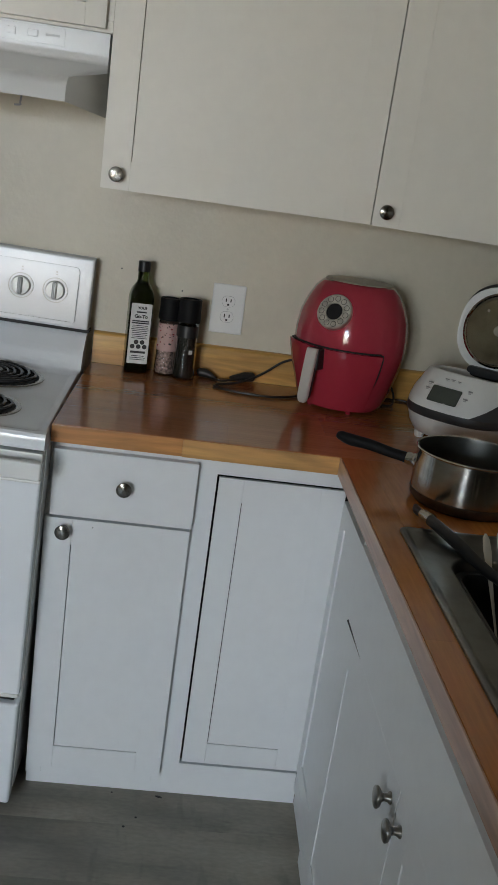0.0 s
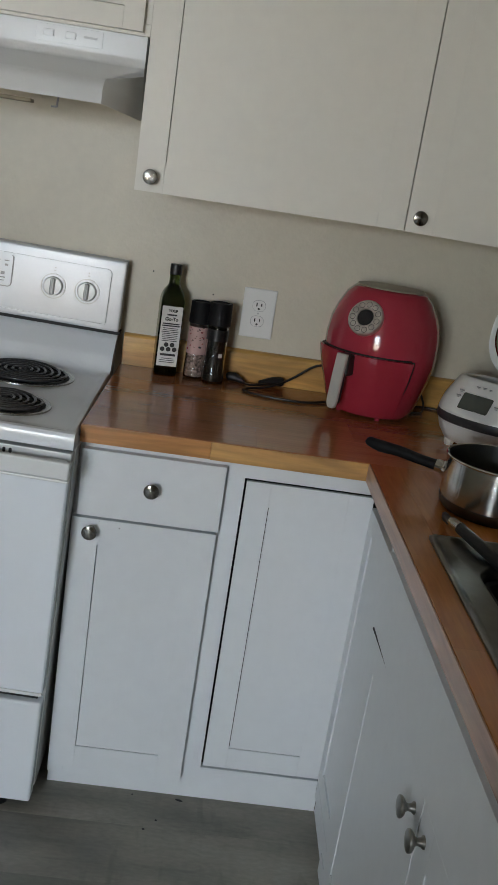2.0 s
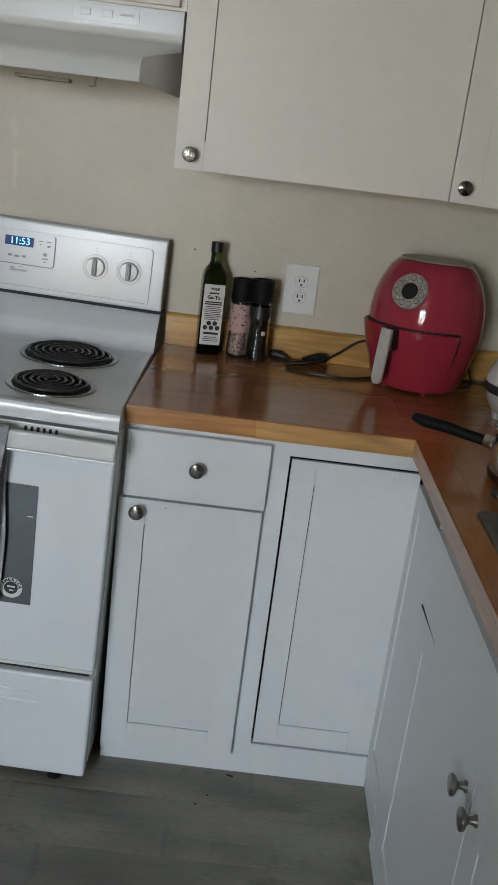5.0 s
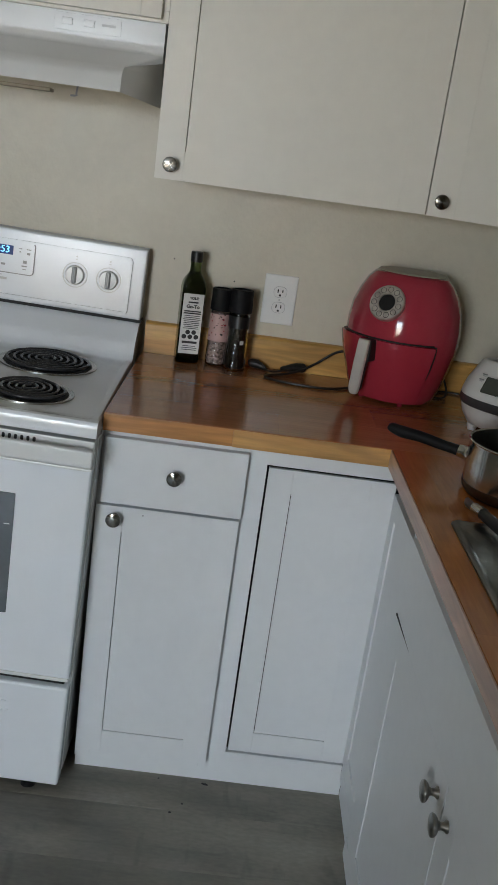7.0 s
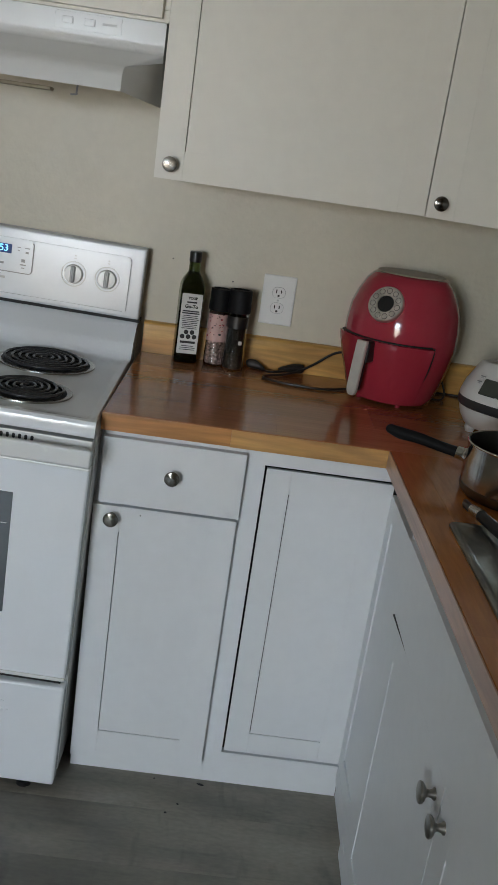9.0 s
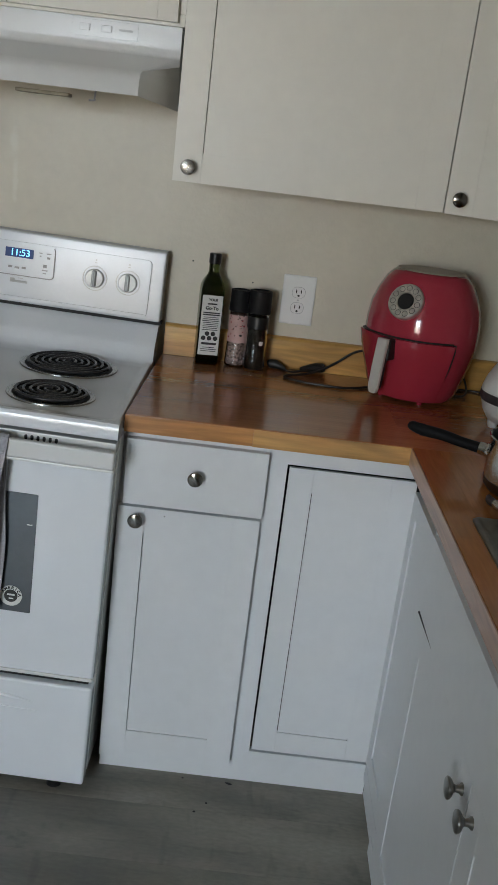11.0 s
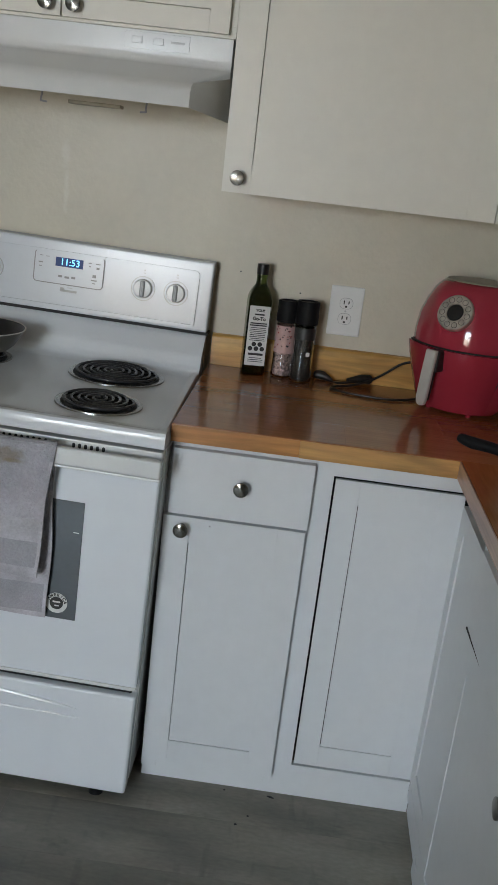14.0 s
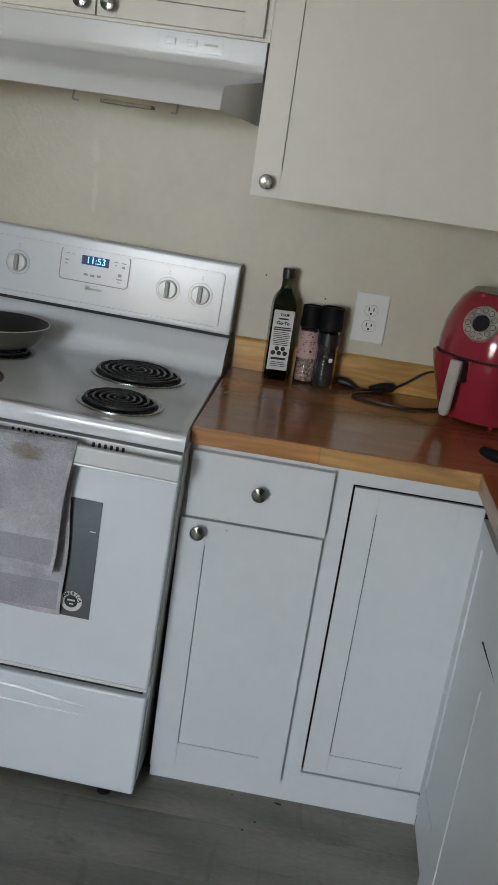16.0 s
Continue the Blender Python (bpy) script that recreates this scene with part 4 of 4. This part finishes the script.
FP = [(r * 0.985, z * 0.977) for r, z in [(0.092, 0.007), (0.106, 0.011), (0.114, 0.028), (0.124, 0.060), (0.137, 0.110), (0.1455, 0.155), (0.1460, 0.176), (0.1455, 0.205), (0.1400, 0.245), (0.1275, 0.280), (0.1105, 0.312), (0.096, 0.327), (0.088, 0.333)]]


def fryer_r(z):
    return float(np.interp(z, [p[1] for p in FP], [p[0] for p in FP]))


part("body", lathe(FP, 72), "red", fryer, local=True, sharp=60)
part("top_plate", lathe([(0.0868, 0.3250), (0.084, 0.3282), (0.070, 0.3294), (0.002, 0.3297)], 48), "taupe", fryer, "taupe top plate", local=True)
part("rear_shell", loft([[Vector(((fryer_r(z) + d) * math.sin(radians(a)), -(fryer_r(z) + d) * math.cos(radians(a)), z)) for z in np.linspace(0.03, 0.318, 16)] for a, d in
                         [(110, 0.0005), (112, 0.0012)] + [(112 + 9 * k, 0.0014) for k in range(1, 15)] + [(248, 0.0012), (250, 0.0005)]], False, False, False), "taupe", fryer, "taupe rear shell", local=True)
dz = [0.016, 0.040, 0.07, 0.11, 0.145, 0.160, 0.1655]
outer = []
for k in range(-20, 21):
    a = 2.85 * k
    flare = 0.007 * max(0.0, (abs(a) - 38) / 19)
    col = []
    for z in dz:
        rr = fryer_r(z) + 0.0045 + flare * (z / 0.165) ** 2
        col.append(Vector((rr * math.sin(radians(a)), -rr * math.cos(radians(a)), z)))
    col += [Vector((p.x * 0.94, p.y * 0.94, p.z + 0.001)) for p in col[-1:]]
    outer.append(col)
drw = loft(outer, False, False, False)
bmesh.ops.recalc_face_normals(drw, faces=drw.faces[:])
bmesh.ops.solidify(drw, geom=drw.faces[:], thickness=0.003)
bk = part("basket_drawer", drw, "red_dark", fryer, "red pull-out drawer front", local=True, sharp=50)
arc_s = [radians(3.0 * k) for k in range(-19, 20)]
part("seam", tube([((fryer_r(0.169) + 0.0012) * math.sin(a), -(fryer_r(0.169) + 0.0012) * math.cos(a), 0.1690) for a in arc_s], 0.0024, 6, 1), "dark", fryer, local=True)
for sg_ in (1, -1):
    sl = [(fryer_r(z) + 0.002, sg_ * radians(a), z) for z, a in ((0.168, 58.5), (0.15, 58.8), (0.11, 58.5), (0.075, 56.5), (0.045, 51.0), (0.030, 44.0))]
    part("side_seam", tube([(r * math.sin(a), -r * math.cos(a), z) for r, a, z in sl], [0.0042, 0.0050, 0.0044, 0.0032, 0.0022, 0.001] if sg_ > 0 else [0.0042, 0.0036, 0.003, 0.0024, 0.0018, 0.001], 6, 4), "dark", fryer, local=True)
gr = box(-0.016, 0.016, -0.172, -0.135, 0.112, 0.166, 0.006, 3)
TURN_H = pose(0, 0, 0, 0, 0, -6)
gr.transform(TURN_H)
part("handle_bracket", gr, "black", bk, "black handle bracket", local=True)
hr = []
for z, y, w in ((0.032, -0.187, 0.006), (0.035, -0.189, 0.010), (0.042, -0.190, 0.0128), (0.052, -0.190, 0.0142), (0.10, -0.186, 0.0145), (0.150, -0.180, 0.0145), (0.164, -0.178, 0.0145), (0.167, -0.177, 0.0135)):
    hr.append([Vector((x * w / 0.5, y + yy, z)) for x, yy in ((-0.5, 0.004), (-0.5, -0.003), (-0.42, -0.006), (0.42, -0.006), (0.5, -0.003), (0.5, 0.004))])
hr = [[TURN_H @ p for p in r] for r in hr]
part("handle", loft(hr), "silver", bk, "silver drawer handle", local=True, sharp=30)
hk = []
for z, y, w in ((0.044, -0.184, 0.010), (0.10, -0.180, 0.0118), (0.165, -0.172, 0.0118)):
    hk.append([Vector((x * w / 0.5, y + yy, z)) for x, yy in ((-0.5, 0.013), (-0.5, -0.001), (0.5, -0.001), (0.5, 0.013))])
hk = [[TURN_H @ p for p in r] for r in hk]
part("handle_back", loft(hk), "black", bk, local=True)
mdl = Matrix.Translation((0.003, -0.1325, 0.2575)) @ pose(0, 0, 0, 66)
part("dial", lathe([(0.0445, -0.014), (0.0445, 0.001), (0.042, 0.0035), (0.022, 0.0040), (0.020, 0.001)], 48, mdl, False, True), "dial_metal", fryer, "silver ring of round buttons", local=True)
part("display", lathe([(0.0205, 0.0015), (0.0200, 0.0028), (0.002, 0.0030)], 36, mdl), "black", fryer, "round black display", local=True)
for k in range(11):
    a = radians(90 + 360 * k / 11)
    bmk = mdl @ Matrix.Translation((0.0325 * math.cos(a), 0.0325 * math.sin(a), 0.0036))
    part("button", lathe([(0.0062, 0), (0.0060, 0.0012), (0.0048, 0.0016), (0.001, 0.0016)], 14, bmk), "dial_metal", fryer, local=True)
    part("button_ring", lathe([(0.0073, -0.0002), (0.0073, 0.0006), (0.0058, 0.0006)], 14, bmk, False, False), "charcoal", fryer, local=True)
for a in (40, -40, 140, 220):
    part("foot", lathe([(0.006, 0.0), (0.007, 0.003), (0.007, 0.014)], 14, Matrix.Translation((0.085 * math.sin(radians(a)), -0.085 * math.cos(radians(a)), 0))), "red_dark", fryer, local=True)

# its cord, unplugged, along the splash strip
cord = thing("power_cord", (0.42, -0.09, CT), "black power cord coiled loosely on the worktop", "cord")
part("cable", tube([(0.600, -0.045, 0.998), (0.552, -0.040, 0.994), (0.520, -0.042, 0.982), (0.482, -0.046, 0.953), (0.440, -0.060, 0.930), (0.395, -0.085, 0.919), (0.352, -0.112, 0.9178), (0.343, -0.140, 0.9178),
                    (0.375, -0.165, 0.9178), (0.430, -0.182, 0.9178), (0.500, -0.182, 0.9178), (0.555, -0.150, 0.9178), (0.600, -0.10, 0.9178)], 0.0034, 8, 6), "black", cord)
part("cable", tube([(0.318, -0.042, 0.920), (0.345, -0.060, 0.918), (0.362, -0.095, 0.924), (0.395, -0.075, 0.926), (0.425, -0.050, 0.926)], 0.0032, 8, 6), "black", cord)
part("plug", tube([(0.385, -0.062, 0.927), (0.400, -0.055, 0.929), (0.425, -0.046, 0.932), (0.446, -0.040, 0.932), (0.452, -0.038, 0.932)], [0.005, 0.008, 0.0125, 0.013, 0.008], 12, 4), "black", cord, "moulded black plug")
part("plug", tube([(0.296, -0.034, 0.925), (0.302, -0.036, 0.927), (0.318, -0.040, 0.927), (0.334, -0.046, 0.923), (0.345, -0.056, 0.919)], [0.006, 0.012, 0.0125, 0.008, 0.004], 12, 4), "black", cord, "moulded black plug")

# ---- rice cooker ----
cooker = thing("rice_cooker", pose(0.945, -0.375, CT, 0, 0, -41) @ Matrix.Scale(0.975, 4), "white rice cooker with its lid standing open", "rice cooker")


def oval(a, b, z, dy=0.0, p=2.4, n=56, lean=0.0):
    out = []
    for i in range(n):
        c, s = math.cos(2 * math.pi * i / n), math.sin(2 * math.pi * i / n)
        out.append(Vector((a * math.copysign(abs(c) ** (2 / p), c), dy + b * math.copysign(abs(s) ** (2 / p), s), z - lean * s)))
    return out


part("base", loft([oval(0.098, 0.105, 0.016), oval(0.112, 0.120, 0.020), oval(0.126, 0.134, 0.042), oval(0.1335, 0.1415, 0.068)]), "plastic_white", cooker, local=True, sharp=50)
part("band", loft([oval(0.1338, 0.1418, 0.0675), oval(0.1365, 0.1445, 0.070), oval(0.138, 0.146, 0.080), oval(0.1368, 0.1448, 0.0900)]), "charcoal", cooker, "dark grey band", local=True, sharp=50)
part("upper_body", loft([oval(0.1362, 0.1442, 0.0895), oval(0.1355, 0.1435, 0.098), oval(0.130, 0.134, 0.122, 0.003), oval(0.119, 0.112, 0.150, 0.012, lean=0.004), oval(0.112, 0.101, 0.163, 0.018, lean=0.01), oval(0.106, 0.095, 0.166, 0.020, lean=0.01),
                         oval(0.098, 0.087, 0.162, 0.020, lean=0.01), oval(0.096, 0.085, 0.075, 0.020)]), "plastic_white", cooker, local=True, sharp=50)
part("pot", loft([oval(0.0955, 0.0845, 0.150, 0.020, 2, lean=0.01), oval(0.092, 0.081, 0.151, 0.020, 2, lean=0.01), oval(0.090, 0.079, 0.085, 0.020, 2), oval(0.01, 0.01, 0.08, 0.020, 2)], True, False, True), "nonstick", cooker, local=True)
mc = Matrix.Translation((0, -0.1235, 0.1375)) @ pose(0, 0, 0, -39)
part("lcd", plate(0.076, 0.044, 0.004, 0.0016, mc @ Matrix.Translation((-0.005, 0.0005, -0.012))), "lcd", cooker, "dark lcd screen", local=True)
for x, z, w, h in ((-0.052, 0.012, 0.012, 0.008), (-0.054, -0.003, 0.012, 0.008), (-0.036, -0.030, 0.010, 0.008), (0.004, -0.031, 0.010, 0.009), (0.050, 0.012, 0.011, 0.010), (0.047, -0.010, 0.012, 0.009),
                   (-0.018, 0.031, 0.010, 0.005), (-0.002, 0.032, 0.012, 0.005), (0.014, 0.031, 0.008, 0.005)):
    part("button_print", plate(w, h * 0.35, 0.0008, 0.0013, mc @ Matrix.Translation((x, 0.0002 + abs(x) * 0.02, z + h * 0.3)), 0.0002), "grey", cooker, local=True)
    part("button_print", plate(w * 0.6, h * 0.3, 0.0008, 0.0013, mc @ Matrix.Translation((x, 0.0002 + abs(x) * 0.02, z - h * 0.25)), 0.0002), "lightgrey", cooker, local=True)
side = []
for i in range(33):
    a = radians(-66 + 104 * i / 32)
    c, sn = math.cos(a), math.sin(a)
    g = min(1.0, i / 15)
    col = []
    for t in (0.0, 0.35, 0.7, 1.0):
        h = t * g
        ra = float(np.interp(h, [0, 0.4, 1.0], [0.1362, 0.1312, 0.1165]))
        rb = float(np.interp(h, [0, 0.4, 1.0], [0.1442, 0.1352, 0.1100]))
        off = float(np.interp(h, [0, 0.4, 1.0], [0.0, 0.003, 0.013]))
        q = 2 / 2.4
        col.append(Vector(((ra + 0.0050) * math.copysign(abs(c) ** q, c), off + (rb + 0.0050) * math.copysign(abs(sn) ** q, sn), 0.0898 + 0.060 * h)))
    side.append(col)
part("side_panel", loft(side, False, False, False), "charcoal", cooker, "dark swept side panel", local=True)
for x, y in ((-0.075, -0.078), (0.075, -0.078), (-0.07, 0.08), (0.07, 0.08)):
    part("foot", lathe([(0.010, 0), (0.013, 0.010), (0.014, 0.030)], 14, Matrix.Translation((x, y, 0))), "plastic_white", cooker, local=True)
ml = Matrix.Translation((-0.008, 0.128, 0.268)) @ pose(0, 0, 0, 84)
lid = part("lid", loft([oval(0.106, 0.102, 0.0), oval(0.112, 0.108, 0.004), oval(0.115, 0.111, -0.012), oval(0.112, 0.108, -0.034), oval(0.100, 0.092, -0.050), oval(0.05, 0.045, -0.056)][::-1]), "plastic_white", cooker,
           "white lid standing open", local=True, sharp=50)
lid.data.transform(ml)
rim = part("lid_rim", loft([oval(0.1120, 0.1115, -0.004, 0.006), oval(0.1160, 0.1125, -0.012, 0.006), oval(0.1130, 0.1100, -0.036, 0.004)], True, False, False), "charcoal", cooker, "dark lid shell", local=True)
rim.data.transform(ml)
for prof, mat, nm in (([(0.102, 0.0015), (0.102, 0.007), (0.097, 0.0085), (0.094, 0.0060)], "lid_steel", "gasket_ring"), ([(0.095, 0.005), (0.080, 0.0065), (0.075, 0.0045), (0.02, 0.0035), (0.002, 0.0035)], "lid_steel", "inner_plate")):
    ob = part(nm, lathe(prof, 48, None, False, nm == "inner_plate"), mat, cooker, "dull metal inner lid", local=True)
    ob.data.transform(ml @ Matrix.Diagonal((0.95, 0.93, 1, 1)))
for x, y, r in ((0.0, 0.0, 0.014), (0.03, 0.03, 0.004), (-0.04, 0.045, 0.004)):
    ob = part("steam_valve" if r > 0.01 else "rivet", lathe([(r, 0.003), (r * 0.9, 0.012 if r > 0.01 else 0.006), (0.001, 0.012 if r > 0.01 else 0.006)], 16), "taupe", cooker, local=True)
    ob.data.transform(ml @ Matrix.Translation((x, y, 0)))
part("hinge", box(-0.065, 0.085, 0.098, 0.132, 0.144, 0.170, 0.008, 3), "charcoal", cooker, "dark hinge block", local=True)
solid("appliance_cord", tube([(0.800, -0.035, 0.985), (0.822, -0.050, 0.968), (0.836, -0.075, 0.935), (0.828, -0.105, 0.9175), (0.800, -0.120, 0.9172), (0.785, -0.080, 0.9172), (0.83, -0.04, 0.9172), (0.90, -0.06, 0.9172), (0.93, -0.20, 0.9172)], 0.003, 8, 5),
      "black", "thin black appliance cord behind the appliances", "cord")

# ---- bottle and grinders ----
mbt = pose(0.125, -0.062, CT, 0, 0, 11)
bottle = thing("oil_bottle", mbt, "dark green square glass oil bottle with a white label", "bottle")


def sq(w, r, z):
    return [Vector((x, y, z)) for x, y in rounded(w, w, r, 6)]


part("glass", loft([sq(0.056, 0.010, 0.0), sq(0.061, 0.011, 0.003), sq(0.062, 0.011, 0.010), sq(0.062, 0.011, 0.196), sq(0.0605, 0.012, 0.207), sq(0.056, 0.014, 0.217), sq(0.048, 0.0155, 0.227), sq(0.038, 0.0150, 0.235), sq(0.031, 0.0142, 0.241), sq(0.0290, 0.0140, 0.248),
                    sq(0.0285, 0.0139, 0.285)]), "bottle", bottle, "dark green glass", local=True, sharp=50)
part("oil", loft([sq(0.054, 0.009, 0.004), sq(0.057, 0.009, 0.010), sq(0.057, 0.009, 0.165)]), "oil", bottle, "dark oil", local=True)
part("cap", lathe([(0.0155, 0.268), (0.0160, 0.271), (0.0160, 0.292), (0.0150, 0.2945), (0.002, 0.295)], 28), "black", bottle, "black screw cap", local=True)
lb = part("label", plate(0.0545, 0.160, 0.002, 0.0006, Matrix.Translation((0, -0.0312, 0.108))), "paper", bottle, "white printed label", local=True)
mt = Matrix.Translation((0, -0.0322, 0.108))
letters("label_word", "YOUR", 0.0090, mt @ Matrix.Translation((0.002, 0, 0.068)) @ pose(0, 0, 0, 90), "ink", lb, 0.0001, True, bold=0.0005)
letters("label_word", "Go-To", 0.0125, mt @ Matrix.Translation((0, 0, 0.046)) @ pose(0, 0, 0, 90), "ink", lb, 0.0001, True, bold=0.0006)
random.seed(11)
rows = [(0.0575, 0.026, 0.004), (0.034, 0.044, 0.0034), (0.0285, 0.046, 0.0034)] + [(0.022 - 0.0048 * k, random.uniform(0.036, 0.046), 0.0018) for k in range(8)] + [(-0.049, 0.040, 0.0060), (-0.059, 0.034, 0.0018), (-0.064, 0.042, 0.0018), (-0.069, 0.040, 0.0018)]
for z, w, h in rows:
    part("print_bar", plate(w, h, 0.0006, 0.0003, mt @ Matrix.Translation((0, 0, z)), 0.0001), "ink", lb, local=True)
for x, z in ((-0.007, -0.022), (0.009, -0.022), (-0.016, -0.034), (0.0, -0.034), (0.016, -0.034)):
    part("print_dot", lathe([(0.0062, 0), (0.0062, 0.0003), (0.0005, 0.0003)], 18, mt @ Matrix.Translation((x, 0, z)) @ pose(0, 0, 0, 90)), "ink", lb, local=True)


def grinder(x, y, fill, label, text, low=0.068):
    g = thing("spice_grinder", pose(x, y, CT), text, "spice grinder", "spice grinders by the bottle")
    part("jar", lathe([(0.024, 0.0), (0.0275, 0.002), (0.0285, 0.012), (0.0265, 0.060), (0.0260, 0.140), (0.0245, 0.150), (0.0225, 0.152), (0.0225, 0.148), (0.0240, 0.138), (0.0245, 0.060), (0.0262, 0.014), (0.0250, 0.006),
                       (0.002, 0.005)], 36), "clear", g, "clear glass jar", local=True)
    part("spice", lathe([(0.0235, 0.0065), (0.0255, 0.014), (0.0238, 0.060), (0.0232, 0.132), (0.002, 0.136)], 28), fill, g, local=True)
    part("cap", lathe([(0.0280, 0.150), (0.0290, 0.152), (0.0290, 0.172), (0.0280, 0.174), (0.0280, 0.205), (0.0268, 0.2075), (0.021, 0.2075), (0.020, 0.2045), (0.002, 0.2045)], 36), "black_matte", g, "black grinder cap", local=True)
    part("label", lathe([(0.0272, low), (0.0268, max(low + 0.005, 0.100)), (0.0265, 0.141)], 36, None, False, False), label, g, local=True)
    return g


sg = grinder(0.204, -0.056, "salt", "pink", "glass spice grinder of pink salt with a pink label")
random.seed(21)
for k in range(26):
    a, z, w, h = random.uniform(-62, 40), random.uniform(0.074, 0.142), random.uniform(0.002, 0.006), random.uniform(0.0015, 0.005)
    part("print_mark", plate(w, h, min(w, h) * 0.4, 0.0003, pose(0, 0, z, 0, 0, a) @ Matrix.Translation((0, -0.0270, 0)) @ pose(0, 0, 0, 0, random.uniform(-50, 50), 0), 0.0001), "ink" if k % 3 else "red_dark", sg, local=True)
pg = grinder(0.256, -0.088, "pepper", "black", "glass spice grinder of black peppercorns with a black label", 0.112)
pg.scale = (1.06, 1.06, 1.04)
part("tag", plate(0.010, 0.010, 0.001, 0.0004, pose(0, 0, 0.076, 0, 0, 28) @ Matrix.Translation((0, -0.0274, 0)), 0.0001), "paper", pg, "small white tag", local=True)

# ---- wall outlet and marks ----
out_ = thing("wall_outlet", (0.3565, -0.0005, 1.1035), "white duplex wall outlet with an oversized cover", "outlet")
part("cover", plate(0.0895, 0.1335, 0.003, 0.0055, Matrix.Translation((0.3565, -0.0006, 1.1035)), 0.002), "plastic_white", out_)
for z in (1.1245, 1.0825):
    mo = Matrix.Translation((0.3565, -0.0058, z))
    rc = part("receptacle", plate(0.0345, 0.0285, 0.0125, 0.0016, mo, 0.0006), "plastic_white", out_)
    part("receptacle_gap", ring_plate(0.0362, 0.0302, 0.0135, 0.001, 0.0006, mo), "grey", out_)
    for x, w, h, dzz in ((-0.0065, 0.0031, 0.0105, 0.003), (0.0065, 0.0031, 0.0090, 0.003), (0.0, 0.0060, 0.0058, -0.0085)):
        part("slot", plate(w, h, w * 0.45, 0.0019, mo @ Matrix.Translation((x, 0, dzz)), 0.0001), "dark", rc)
part("screw", lathe([(0.0028, 0), (0.0028, 0.0008), (0.0005, 0.0010)], 12, Matrix.Translation((0.3565, -0.0058, 1.1035)) @ pose(0, 0, 0, 90)), "lightgrey", out_)
# dark studs added where the wall has tiny nail holes
for x, z in ((0.229, 1.136), (0.062, 1.175)):
    solid("nail", lathe([(0.0022, -0.003), (0.0022, 0.0015), (0.0006, 0.002)], 10, Matrix.Translation((x, 0, z)) @ pose(0, 0, 0, 90)), "charcoal", "small dark stud in place of a nail hole", "nail", "nails in the wall")


# a dark speck on the cabinet door, a chip and crumbs on the floor before the toe board; the last one stands in for a
# floor knot
part("speck", lathe([(0.0016, 0), (0.0014, 0.0006), (0.0003, 0.0008)], 10, Matrix.Translation((0.102, FY - 0.0205, 0.684)) @ pose(0, 0, 0, 90)), "dark", unit, "tiny dark speck")
random.seed(8)
for x, y, w in ((0.318, -0.616, 0.019), (0.205, -0.614, 0.005), (0.269, -0.694, 0.006), (0.243, -0.727, 0.007)):
    chip = lathe([(w * 0.40, 0.0), (w * 0.52, 0.0010), (w * 0.38, 0.0022), (w * 0.05, 0.0026)], 9, pose(x, y, 0.0, 0, 0, random.uniform(-25, 10)) @ Matrix.Diagonal((1.0, 0.36 if w > 0.01 else 0.8, 1.0, 1.0)))
    solid("chip" if w > 0.01 else "crumb", chip, "dark", "small dark chip on the floor before the cabinet" if w > 0.01 else "tiny dark crumb-sized spot on the vinyl floor",
          "debris", "crumbs on the floor")


# ---- floor planks, last of the structure ----
random.seed(4)
PW, PL = 0.18, 1.22
plank_mesh = None
for r in range(int(-REAR / PW) + 1):
    y1 = -r * PW
    x = LEFT - random.uniform(0.1, 1.1)
    while x < RIGHT:
        if x < LEFT or x + PL > RIGHT:
            a, b = max(x, LEFT), min(x + PL, RIGHT)
            if b - a > 0.01:
                part("plank", box(a, b - 0.0003, y1 - PW + 0.0003, y1, -0.004, 0, 0.0002, 1), "floor", floor)
            x += PL
            continue
        if plank_mesh is None:
            ob = part("plank", box(0, PL - 0.0003, -PW + 0.0003, 0, -0.004, 0, 0.0002, 1), "floor", floor)
            plank_mesh = ob.data
        else:
            ob = new("plank", plank_mesh)
            ob.parent = floor
        ob.location = (x, y1, 0)
        x += PL
